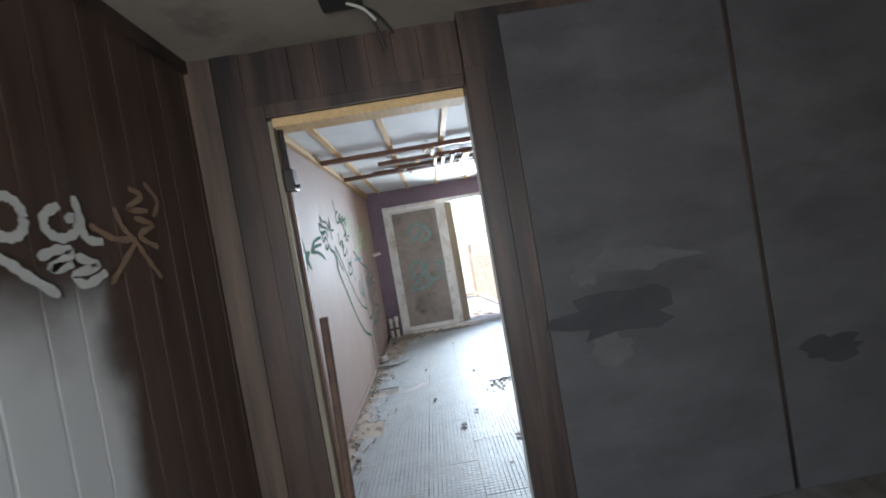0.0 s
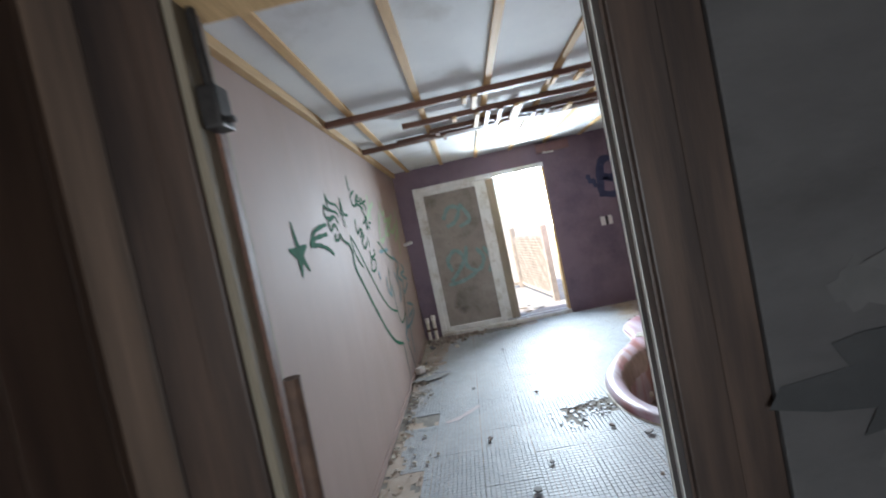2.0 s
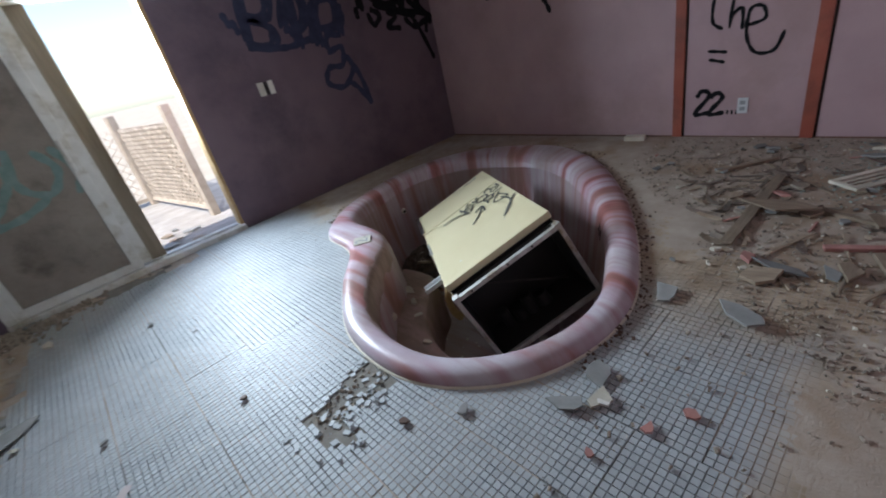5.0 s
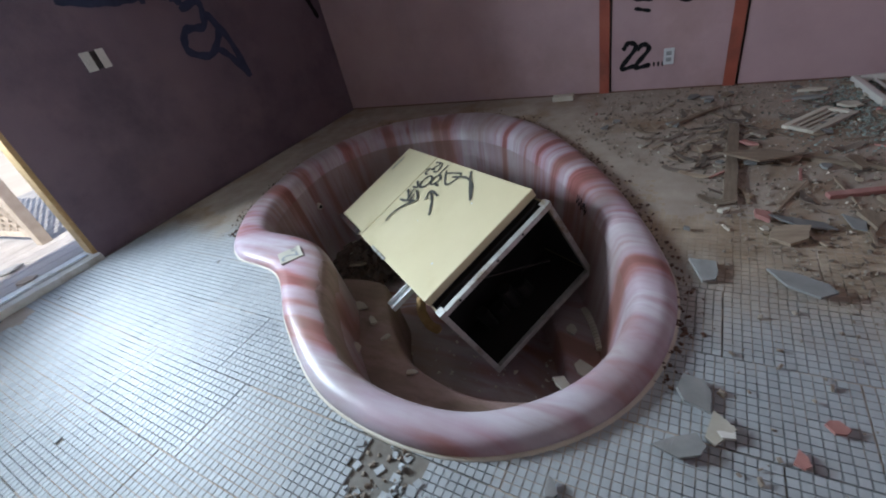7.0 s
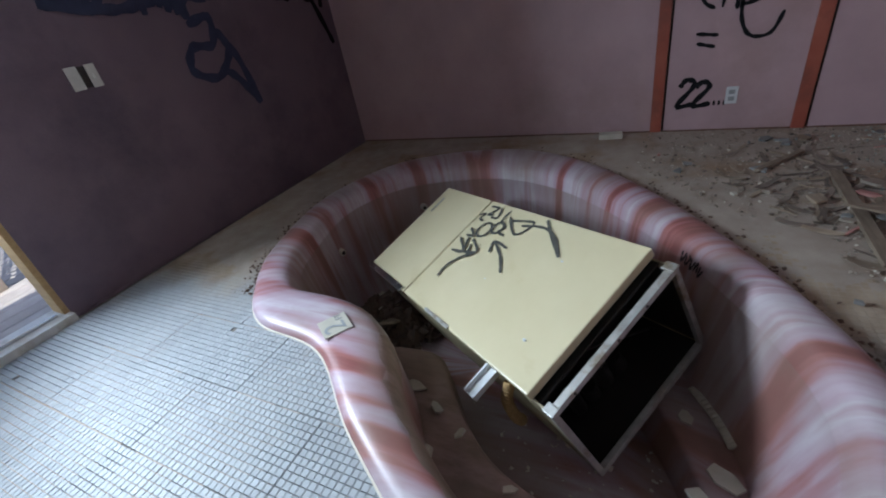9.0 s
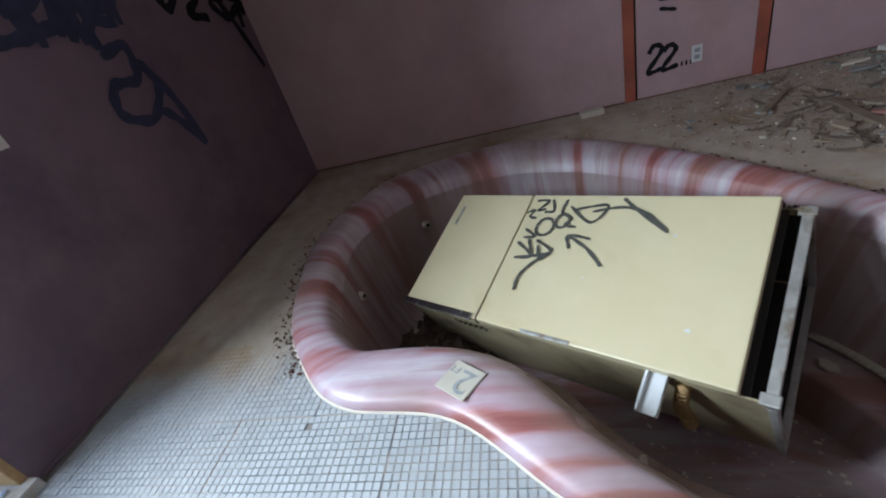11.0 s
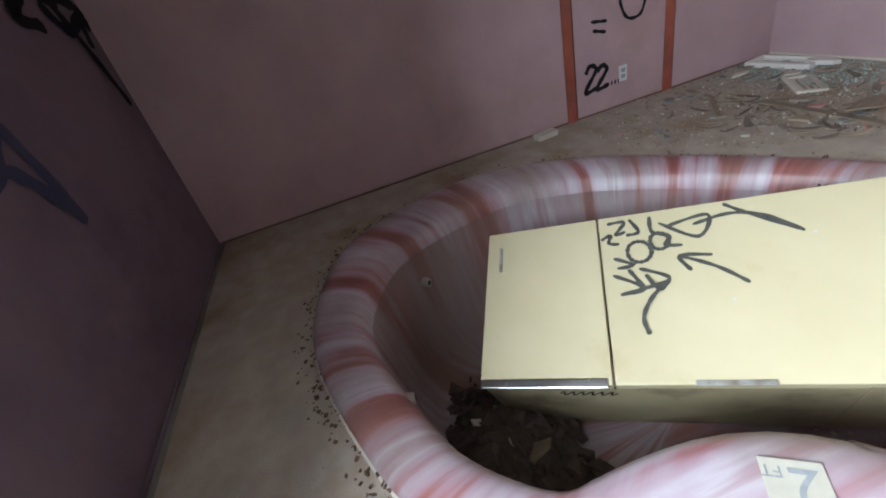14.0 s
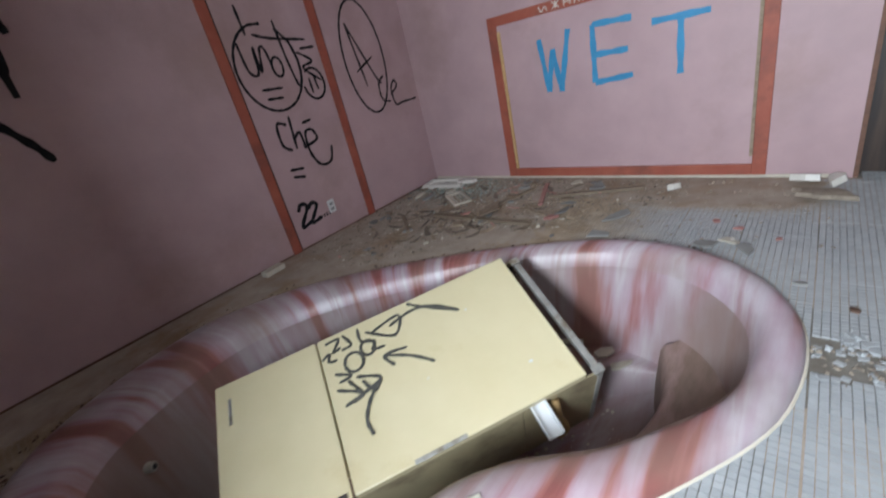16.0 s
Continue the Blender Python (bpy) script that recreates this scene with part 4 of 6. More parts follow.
B = [[(-6.62, 1.92), (-6.6, 1.62), (-6.5, 1.8), (-6.42, 1.6), (-6.36, 1.9)], [(-6.28, 1.9), (-6.28, 1.6), (-6.12, 1.62), (-6.14, 1.9)], [(-6.04, 1.92), (-6.04, 1.58)], [(-6.04, 1.75), (-5.9, 1.78)], [(-5.9, 1.95), (-5.9, 1.56)]]
B += [[(-5.78, 1.9), (-5.76, 1.58)], [(-5.76, 1.72), (-5.6, 1.95)], [(-5.76, 1.72), (-5.56, 1.6)], [(-5.56, 1.95), (-5.5, 1.7), (-5.4, 1.74), (-5.42, 1.95), (-5.56, 1.9)], [(-5.36, 1.98), (-5.36, 1.5)], [(-5.95, 2.1), (-6.02, 2.04), (-5.95, 1.98), (-5.87, 2.04), (-5.95, 2.1)]]
B += [[(-6.1, 1.4), (-5.95, 1.5), (-5.75, 1.5), (-5.55, 1.44), (-5.42, 1.28), (-5.36, 1.16)], [(-5.36, 1.6), (-5.3, 1.9), (-5.26, 1.8)]]
B += [[(x + 0.05, z - 0.04) for x, z in st] for st in B[:8]]
graffiti("black spray tag with a long tail on the mauve wall", B, M_BLACKPAINT, ON_RIGHT, 0.042)
ring = lambda cx, cz, a, b, n=12, t0=0.0, t1=math.tau: [(cx + a * math.cos(t0 + (t1 - t0) * i / n), cz + b * math.sin(t0 + (t1 - t0) * i / n)) for i in range(n + 1)]
B = [ring(-3.89, 1.42, 0.265, 0.31, 14, 1.4, 1.4 + 5.9), [(-4.08, 1.62), (-4.06, 1.42), (-3.99, 1.40), (-3.97, 1.58), (-3.96, 1.40), (-3.92, 1.56), (-3.88, 1.55), (-3.86, 1.38)], ring(-3.82, 1.42, 0.045, 0.07, 8), [(-3.74, 1.74), (-3.72, 1.45), (-3.68, 1.25), (-3.63, 1.4), (-3.66, 1.6)]]
B += [[(-3.94, 1.66), (-3.8, 1.62), (-3.5, 1.58)], [(-4.0, 1.86), (-3.99, 1.66)], [(-3.58, 1.52), (-3.44, 1.52)], [(-3.62, 1.5), (-3.5, 1.42), (-3.6, 1.38), (-3.46, 1.26)], ring(-3.545, 1.25, 0.10, 0.12, 10, 2.2, 2.2 - 5.3), [(-3.58, 1.3), (-3.58, 1.18)], [(-3.53, 1.31), (-3.52, 1.2)]]
B += [[(-4.02, 1.28), (-3.84, 1.27)], [(-4.0, 1.21), (-3.86, 1.20)]]
graffiti("black spray tag reading unot in a ring on the mauve panel", B, M_BLACKPAINT, ON_RIGHT, 0.02)
B = [[(-3.92, 1.0), (-4.0, 1.02), (-4.01, 0.86), (-3.94, 0.8)], [(-3.88, 1.06), (-3.90, 0.8)], [(-3.89, 0.88), (-3.83, 0.92), (-3.82, 0.78)], [(-3.80, 0.80), (-3.69, 0.83), (-3.71, 0.91), (-3.78, 0.90), (-3.79, 0.74), (-3.73, 0.62), (-3.62, 0.62), (-3.57, 0.74)], [(-3.78, 0.98), (-3.69, 0.99)]]
B += [[(-4.03, 0.66), (-3.9, 0.64)], [(-4.02, 0.60), (-3.91, 0.57)]]
graffiti("black spray tag reading che on the mauve panel", B, M_BLACKPAINT, ON_RIGHT, 0.023)
B = [[(-4.09, 0.32), (-4.05, 0.37), (-4.0, 0.33), (-4.1, 0.19), (-4.0, 0.2)], [(-3.99, 0.31), (-3.95, 0.35), (-3.91, 0.31), (-4.0, 0.19), (-3.89, 0.2)], [(-3.875, 0.2), (-3.86, 0.2)], [(-3.845, 0.2), (-3.83, 0.2)], [(-3.815, 0.2), (-3.8, 0.2)]]
graffiti("black spray-painted 22... beside the socket", B, M_BLACKPAINT, ON_RIGHT, 0.033)
B = [ring(-2.93, 1.36, 0.235, 0.48, 16, 1.0, 1.0 + math.tau), [(-3.06, 1.66), (-2.98, 1.12)], [(-3.06, 1.66), (-2.86, 1.2), (-2.80, 1.12)], [(-3.06, 1.26), (-2.84, 1.36)], [(-2.76, 1.18), (-2.84, 1.12), (-2.84, 0.98), (-2.74, 0.94)], [(-2.72, 1.0), (-2.62, 1.06), (-2.64, 1.12), (-2.70, 1.04), (-2.68, 0.9), (-2.58, 0.9), (-2.38, 0.9)]]
graffiti("black spray tag reading Ace in a long ring", B, M_BLACKPAINT, ON_RIGHT, 0.02)
B = [[(-2.42, 1.17), (-2.37, 0.76)], [(-2.37, 0.76), (-2.31, 1.08)], [(-2.31, 1.08), (-2.26, 0.75)], [(-2.26, 0.75), (-2.17, 1.2)], [(-1.98, 1.19), (-1.98, 0.78)], [(-1.98, 1.19), (-1.70, 1.18)], [(-1.97, 0.98), (-1.73, 0.98)], [(-1.98, 0.78), (-1.70, 0.80)], [(-1.57, 1.12), (-1.22, 1.12)], [(-1.39, 1.12), (-1.39, 0.76)]]
graffiti("large bright blue letters WET sprayed on the filled panel", B, M_CYANPAINT, ON_NEAR, 0.043, taper=False)
B = [[(-2.38, 1.40), (-2.36, 1.36), (-2.33, 1.39), (-2.31, 1.36)], [(-2.27, 1.41), (-2.21, 1.36)], [(-2.27, 1.36), (-2.21, 1.41)], [(-2.24, 1.415), (-2.24, 1.355)], [(-2.17, 1.41), (-2.17, 1.36)], [(-2.12, 1.41), (-2.12, 1.36)], [(-2.17, 1.385), (-2.12, 1.385)], [(-2.09, 1.36), (-2.07, 1.41), (-2.05, 1.36)], [(-2.02, 1.36), (-2.02, 1.41)], [(-2.02, 1.41), (-1.98, 1.36)], [(-1.98, 1.36), (-1.98, 1.41)]]
graffiti("small white letters HAN on the red frame", B, M_WHITEPAINT, Matrix.Translation((0, 0.022, 0)) @ ON_NEAR, 0.008)
B = [[(1.10, 1.70), (1.12, 1.56), (1.18, 1.68), (1.20, 1.55)], ring(1.29, 1.63, 0.045, 0.05, 9), [(1.44, 1.67), (1.39, 1.64), (1.39, 1.60), (1.43, 1.58), (1.48, 1.60), (1.49, 1.64), (1.45, 1.63)], [(1.49, 1.70), (1.50, 1.64), (1.51, 1.58), (1.57, 1.57)], [(1.35, 1.53), (1.41, 1.55), (1.45, 1.54), (1.38, 1.50), (1.45, 1.51)], [(1.46, 1.53), (1.53, 1.50), (1.45, 1.48), (1.48, 1.45), (1.56, 1.48)], [(1.12, 1.60), (1.26, 1.53), (1.31, 1.49), (1.39, 1.43)]]
graffiti("white spray letters on the smoke-dark panelling", B, M_WHITEPAINT, ON_CORRIDOR, 0.026)
B = [[(1.53, 1.62), (1.62, 1.58), (1.72, 1.58)], [(1.72, 1.75), (1.78, 1.73), (1.70, 1.68), (1.80, 1.68)], [(1.64, 1.68), (1.66, 1.62), (1.71, 1.57), (1.76, 1.50), (1.81, 1.44)], [(1.71, 1.57), (1.59, 1.46), (1.57, 1.45)], [(1.72, 1.65), (1.81, 1.63), (1.73, 1.59), (1.82, 1.55)], [(1.80, 1.78), (1.86, 1.72), (1.82, 1.66)]]
graffiti("tan spray scrawl on the smoke-dark panelling", B, M_TANPAINT, ON_CORRIDOR, 0.02)

# ---- sunken tub ----
TUB_C = Vector((1.95, 4.95))
# outer rim: place along the rim and width of the rim there
RIM = [(1.22, 5.76, 0.25), (1.15, 5.36, 0.25), (0.86, 4.98, 0.17), (0.62, 4.52, 0.125), (0.62, 4.0, 0.125), (0.93, 3.62, 0.13), (1.45, 3.53, 0.13), (2.1, 3.8, 0.14), (2.68, 4.18, 0.19), (3.2, 4.68, 0.27), (3.44, 5.3, 0.34), (3.18, 6.07, 0.32), (2.5, 6.36, 0.2), (1.77, 6.22, 0.18), (1.40, 5.99, 0.18)]
rim_pts = spline(RIM, 8, closed=True)


def tub_ring(inward, z, follow=0.0):
    """One loop of the tub: outer edge moved inwards; follow 1 puts it at the inner edge of the rim."""
    out = []
    n = len(rim_pts)
    for i, p in enumerate(rim_pts):
        a, b = rim_pts[i - 1], rim_pts[(i + 1) % n]
        d = Vector((b[0] - a[0], b[1] - a[1])).normalized()
        nrm = Vector((-d.y, d.x))
        q = Vector((p[0], p[1])) + nrm * (p[2] * follow)
        to_c = TUB_C - q
        q = q + to_c * inward
        out.append((q.x, q.y, z))
    return out


def loft(rings, cap=True):
    bm = bmesh.new()
    vs = [[bm.verts.new(p) for p in r] for r in rings]
    n = len(vs[0])
    for a, b in zip(vs, vs[1:]):
        for i in range(n):
            j = (i + 1) % n
            bm.faces.new((a[i], a[j], b[j], b[i]))
    if cap:
        c = bm.verts.new((TUB_C.x, TUB_C.y, rings[-1][0][2] - 0.01))
        for i in range(n):
            bm.faces.new((vs[-1][i], vs[-1][(i + 1) % n], c))
    bmesh.ops.recalc_face_normals(bm, faces=bm.faces)
    return bm


TUB_Z = -0.78
rings = [tub_ring(0.01, -0.03), tub_ring(-0.004, 0.0), tub_ring(-0.003, 0.026), tub_ring(0.0, 0.045, 0.07), tub_ring(0, 0.057, 0.22), tub_ring(0, 0.061, 0.42), tub_ring(0, 0.060, 0.62), tub_ring(0, 0.053, 0.82), tub_ring(0, 0.040, 0.96), tub_ring(0.002, 0.018, 1.06), tub_ring(0.016, -0.05, 1.1), tub_ring(0.05, -0.3, 1.12), tub_ring(0.085, -0.55, 1.12)]
rings += [tub_ring(0.13, -0.69, 1.12), tub_ring(0.2, -0.755, 1.1), tub_ring(0.30, TUB_Z, 1.0)]
tub = thing("sunken_bathtub", "sunken kidney-shaped bathtub in streaked pink cultured marble", "bathtub")
part("rim", loft(rings[:11], cap=False), M_MARBLE, tub, smooth=True)
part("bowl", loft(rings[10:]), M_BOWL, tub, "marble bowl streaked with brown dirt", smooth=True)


bead = [tub_ring(-0.011, 0.004), tub_ring(-0.010, 0.010), tub_ring(-0.006, 0.013), tub_ring(-0.002, 0.012)]
part("sealant_bead", loft(bead, cap=False), M_CREAMFLAKE, tub, "cracked cream sealant along the rim", smooth=True)


def seat(i0, i1, depth, z, mat, label):
    """A moulded seat inside the shell between two places along the rim."""
    outer, bm = tub_ring(0.055, z, 1.1), bmesh.new()
    inner = []
    span = list(range(i0, i1 + 1))
    rows = []
    for k, i in enumerate(span):
        j = i % len(outer)
        p = Vector(outer[j])
        c = Vector((TUB_C.x, TUB_C.y, z))
        f = depth * math.sin(math.pi * (0.06 + 0.88 * k / (len(span) - 1))) ** 0.6
        d = (c - p).normalized()
        rows.append([p - d * 0.03, p + d * f * 0.5 - Vector((0, 0, 0.008)), p + d * (f - 0.03), p + d * f - Vector((0, 0, 0.025)), p + d * (f + 0.03) - Vector((0, 0, 0.2)), p + d * (f + 0.05) + Vector((0, 0, TUB_Z - z - 0.005))])
    vs = [[bm.verts.new(q) for q in r] for r in rows]
    for a, b in zip(vs, vs[1:]):
        for i in range(5):
            bm.faces.new((a[i], b[i], b[i + 1], a[i + 1]))
    bmesh.ops.recalc_face_normals(bm, faces=bm.faces)
    return part("seat", bm, mat, tub, label, smooth=True)


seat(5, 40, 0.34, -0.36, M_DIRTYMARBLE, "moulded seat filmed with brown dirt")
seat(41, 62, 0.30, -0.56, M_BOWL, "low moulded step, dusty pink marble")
# coating worn off along the inner lip of the waist
lips = [tub_ring(0, 0.0545, 0.80), tub_ring(0, 0.0405, 0.96), tub_ring(0.002, 0.018, 1.06), tub_ring(0.016, -0.05, 1.1), tub_ring(0.026, -0.12, 1.106)]
bm = bmesh.new()
q = random.Random(3)
rows = []
for i in range(10, 25):
    p = [Vector(r[i]) for r in lips]
    inward = (Vector((TUB_C.x, TUB_C.y, p[0].z)) - p[0]).normalized() * 0.003 + Vector((0, 0, 0.002))
    edge = p[1].lerp(p[0], q.uniform(0.0, 0.9) if 10 < i < 24 else 0.0)
    low = p[3].lerp(p[4], q.uniform(0.0, 1.0))
    rows.append([bm.verts.new(v + inward) for v in (edge, p[1], p[2], p[3], low)])
for r0, r1 in zip(rows, rows[1:]):
    for k in range(4):
        bm.faces.new((r0[k], r1[k], r1[k + 1], r0[k + 1]))
bmesh.ops.recalc_face_normals(bm, faces=bm.faces)
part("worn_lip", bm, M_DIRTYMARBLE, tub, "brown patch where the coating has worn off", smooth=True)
for ang_i, z in ((112, -0.25), (100, -0.22), (88, -0.22), (118, -0.45), (16, -0.3)):
    p = Vector(tub_ring(0.05, z, 1.12)[ang_i])
    d = (Vector((TUB_C.x, TUB_C.y, z)) - p).normalized()
    bm = rod(bmesh.new(), p - d * 0.03, p + d * 0.01, 0.03, 0.023, 18)
    jet = part("jet", bm, M_CREAMFLAKE, tub, "whirlpool jet nozzle")
    part("jet_hole", rod(bmesh.new(), p + d * 0.0095, p + d * 0.012, 0.014, seg=12), M_BLACK, jet)
# scrawl inside the tub wall
across = Vector((-0.836, -0.548, 0))
up = (Vector((0, 0, 1)) + Vector((0.548, -0.836, 0)) * 0.3).normalized()
out = across.cross(up).normalized()
B = [[(-0.07, 0.03), (-0.06, -0.02), (-0.045, 0.03)], [(-0.04, 0.02), (-0.03, -0.02), (-0.015, 0.015), (-0.025, 0.03)], [(-0.005, 0.025), (0.005, -0.025), (0.02, 0.02)], [(0.025, -0.02), (0.035, 0.025), (0.045, -0.02)], [(0.055, 0.02), (0.06, -0.03), (0.075, 0.01)]]
graffiti("small black scrawl inside the marble tub wall", B, M_BLACKPAINT, frame_axes(Vector((2.105, 4.005, -0.03)) + out * 0.008, across, up, out), 0.009)
# depth sign on the rim
sg = thing("depth_sign", "cream tile marked 2 FT stuck on the tub rim", "depth sign", m=pose(1.255, 5.335, 0.0635, 0, 0, 55))
part("tile", boxes((-0.061, 0.061, -0.061, 0.061, -0.003, 0.003), bevel=0.002), M_SIGN, sg)


def lettering(txt, size, loc, parent, mat):
    cu = bpy.data.curves.new("lettering", "FONT")
    cu.body, cu.size, cu.extrude, cu.align_x, cu.align_y = txt, size, 0.0006, "CENTER", "CENTER"
    tmp = bpy.data.objects.new("lettering", cu)
    me = bpy.data.meshes.new_from_object(tmp)
    bpy.data.objects.remove(tmp)
    me.materials.append(mat)
    ob = new("lettering", me)
    ob.parent = parent
    ob.location = loc
    return ob


lettering("2", 0.13, (-0.018, 0.0, 0.004), sg, M_SIGNGREY)
lettering("FT", 0.04, (0.042, -0.028, 0.004), sg, M_SIGNGREY)

# ---- refrigerator lying on its back in the tub ----
FU, FV, FN = Vector((0.548, 0.830, -0.1045)), Vector((-0.788, 0.481, -0.3836)), Vector((-0.268, 0.293, 0.918))
FU.normalize()
FV = (FV - FU * FV.dot(FU)).normalized()
FN = FU.cross(FV).normalized()
FRIDGE = Matrix.Identity(4)
for i, v in enumerate((FU, FV, FN)):
    FRIDGE.col[i][:3] = v
FRIDGE.translation = Vector((1.835, 4.173, 0.204))
fr = thing("refrigerator", "cream enamel refrigerator lying on its back in the tub, base missing", "refrigerator", m=FRIDGE)
FL, FW, FD, SEAM = 1.535, 0.74, 0.60, 1.03
D0, D1, E0 = -0.06, -FD, -0.085
part("cabinet", boxes((0.30, FL + 0.0, 0.006, FW - 0.006, D1, D0), bevel=0.008), M_CREAMSIDE, fr, "darker cream cabinet shell with brown stains")
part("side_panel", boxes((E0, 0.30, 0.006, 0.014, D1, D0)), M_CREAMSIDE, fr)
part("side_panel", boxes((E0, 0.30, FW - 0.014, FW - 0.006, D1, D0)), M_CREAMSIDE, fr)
# black sheets added over the inner sides in place of the shade there
part("shade_sheet", boxes((E0 + 0.03, 0.284, 0.0145, 0.018, D1 + 0.03, D0 - 0.033)), M_BLACK, fr, "black sheet standing in for shade inside the base")
part("shade_sheet", boxes((E0 + 0.03, 0.284, FW - 0.018, FW - 0.0145, D1 + 0.03, D0 - 0.033)), M_BLACK, fr, "black sheet standing in for shade inside the base")
part("back_panel", boxes((E0 + 0.02, 0.30, 0.014, FW - 0.014, D1, D1 + 0.008)), M_BLACK, fr)
part("bulkhead", boxes((0.285, 0.299, 0.015, FW - 0.015, D1 + 0.01, D0 - 0.002)), M_BLACK, fr, "black machine compartment wall")
part("bulkhead", boxes((-0.02, 0.284, 0.015, FW - 0.015, D0 - 0.012, D0 - 0.002)), M_BLACK, fr)
for s in ((E0 - 0.004, E0 + 0.028, 0.0, FW, D0 - 0.03, D0 - 0.002), (E0 - 0.004, E0 + 0.022, 0.0, FW, D1 - 0.004, D1 + 0.026)):
    part("base_rail", boxes(s, bevel=0.003), M_STEEL, fr, "bare metal base rail")
for y0 in (0.0, FW - 0.028):
    part("base_post", boxes((E0 - 0.004, E0 + 0.02, y0, y0 + 0.028, D1 + 0.027, D0 - 0.031), bevel=0.003), M_STEEL, fr, "bare metal base strip")
for a, yy in ((D0 - 0.016, 0.2), (D0 - 0.016, 0.37), (D0 - 0.016, 0.62)):
    part("hole", rod(bmesh.new(), (E0 - 0.006, yy, a), (E0 - 0.003, yy, a), 0.007, seg=10), M_BLACK, fr)
for yy in (0.02, FW - 0.02):
    part("corner_bracket", boxes((E0 - 0.012, E0 + 0.04, yy - 0.02, yy + 0.02, D0 - 0.004, D0 + 0.008), bevel=0.004), M_STEEL, fr)
for x0, x1, nm in ((0.0, SEAM - 0.004, "door"), (SEAM + 0.004, FL, "freezer_door")):
    d = part(nm, boxes((x0, x1, 0.0, FW, -0.045, 0.0), bevel=0.007), M_CREAM, fr)
    part("gasket", boxes((x0 + 0.012, x1 - 0.012, 0.014, FW - 0.014, -0.059, -0.0455)), M_BLACK, d, "black rubber door gasket")
bm = boxes((SEAM + 0.02, FL - 0.005, FW - 0.022, FW + 0.014, 0.001, 0.014), bevel=0.005)
part("handle", bm, M_CHROME, fr, "worn chrome handle")
part("handle", boxes((0.55, 0.775, FW - 0.014, FW + 0.004, 0.0008, 0.007), bevel=0.002), M_STEEL, fr, "broken handle stub")
part("hinge_slot", boxes((FL - 0.075, FL - 0.06, 0.09, 0.22, 0.0005, 0.004), bevel=0.001), M_STEEL, fr)
part("trim_strip", boxes((SEAM - 0.003, SEAM + 0.003, FW - 0.07, FW + 0.004, -0.04, -0.002)), M_RUST, fr)
for k, (u, v) in enumerate(((0.17, 0.58), (0.3, 0.2), (0.6, 0.44))):
    part("dent", shard(0.012 - 0.003 * k, 20 + k, 0.001, 7), M_WHITEPLASTIC, fr, "chipped enamel spot").location = (u, v, -0.0005)
for k in range(4):
    part("compressor_part", rod(bmesh.new(), (0.16, 0.30 + 0.09 * k, D1 + 0.012), (0.16, 0.30 + 0.09 * k, D1 + 0.10 + 0.05 * (k % 2)), 0.05 - 0.006 * k, 0.04, 16), M_BLACK, fr)
part("tube", rod(bmesh.new(), (0.1, 0.1, -0.5), (0.2, 0.6, -0.2), 0.006, seg=8), M_DARKMETAL, fr)
B = [[(0.99, 0.04), (0.92, 0.04), (0.96, 0.10), (0.92, 0.09)], [(1.02, 0.12), (0.98, 0.10), (0.99, 0.14), (0.95, 0.15)], [(0.90, 0.03), (0.87, 0.10), (0.92, 0.11)], [(0.82, 0.03), (0.82, 0.11), (0.76, 0.14), (0.78, 0.18), (0.72, 0.19)], [(0.79, 0.07), (0.66, 0.16), (0.61, 0.06), (0.76, 0.09)], [(0.67, 0.10), (0.54, 0.07), (0.43, 0.10), (0.33, 0.19)], [(0.55, 0.02), (0.48, 0.08), (0.33, 0.19)],
     [(0.54, 0.38), (0.63, 0.30), (0.74, 0.24)], [(0.63, 0.25), (0.74, 0.24), (0.71, 0.31)], ring(0.88, 0.20, 0.045, 0.05, 9), ring(0.80, 0.16, 0.035, 0.04, 8), [(0.98, 0.22), (0.91, 0.26), (0.97, 0.27)], [(0.99, 0.30), (0.88, 0.37), (0.97, 0.39)], [(0.93, 0.28), (0.88, 0.37)], [(0.97, 0.39), (0.79, 0.34), (0.89, 0.28)], [(0.87, 0.31), (0.83, 0.38), (0.79, 0.34)], [(0.79, 0.34), (0.86, 0.41), (0.90, 0.49), (0.89, 0.56)]]
graffiti("grey marker tag with arrow on the cream refrigerator door", B, M_MARKER, FRIDGE, 0.0155)
SIDE = FRIDGE @ frame_axes((0, FW - 0.006, 0), (-1, 0, 0), (0, 0, 1), (0, 1, 0))
graffiti("small black scribble on the refrigerator side", [[(-1.24 + 0.035 * i, -0.12), (-1.22 + 0.035 * i, -0.09), (-1.225 + 0.035 * i, -0.14), (-1.20 + 0.035 * i, -0.11)] for i in range(6)], M_BLACKPAINT, SIDE, 0.008)
wp = thing("plastic_bracket", "white plastic channel sticking out from the refrigerator", "bracket", m=FRIDGE)
part("channel", boxes((0.20, 0.27, FW - 0.02, FW + 0.14, -0.062, -0.056)), M_WHITEPLASTIC, wp)
for x0 in (0.20, 0.262):
    part("flange", boxes((x0, x0 + 0.008, FW - 0.02, FW + 0.14, -0.056, -0.035)), M_WHITEPLASTIC, wp)
fm = bmesh.new()
p = spline([(0.16, FW + 0.0, -0.09), (0.17, FW + 0.05, -0.16), (0.15, FW + 0.07, -0.24), (0.17, FW + 0.06, -0.32)], 6)
for a, b in zip(p, p[1:]):
    rod(fm, a, b, 0.026, 0.022, 9)
tagged(link_mesh("foam_strip", fm, M_FOAM, smooth=True), "torn brown insulation foam hanging from the refrigerator", "foam").matrix_world = FRIDGE

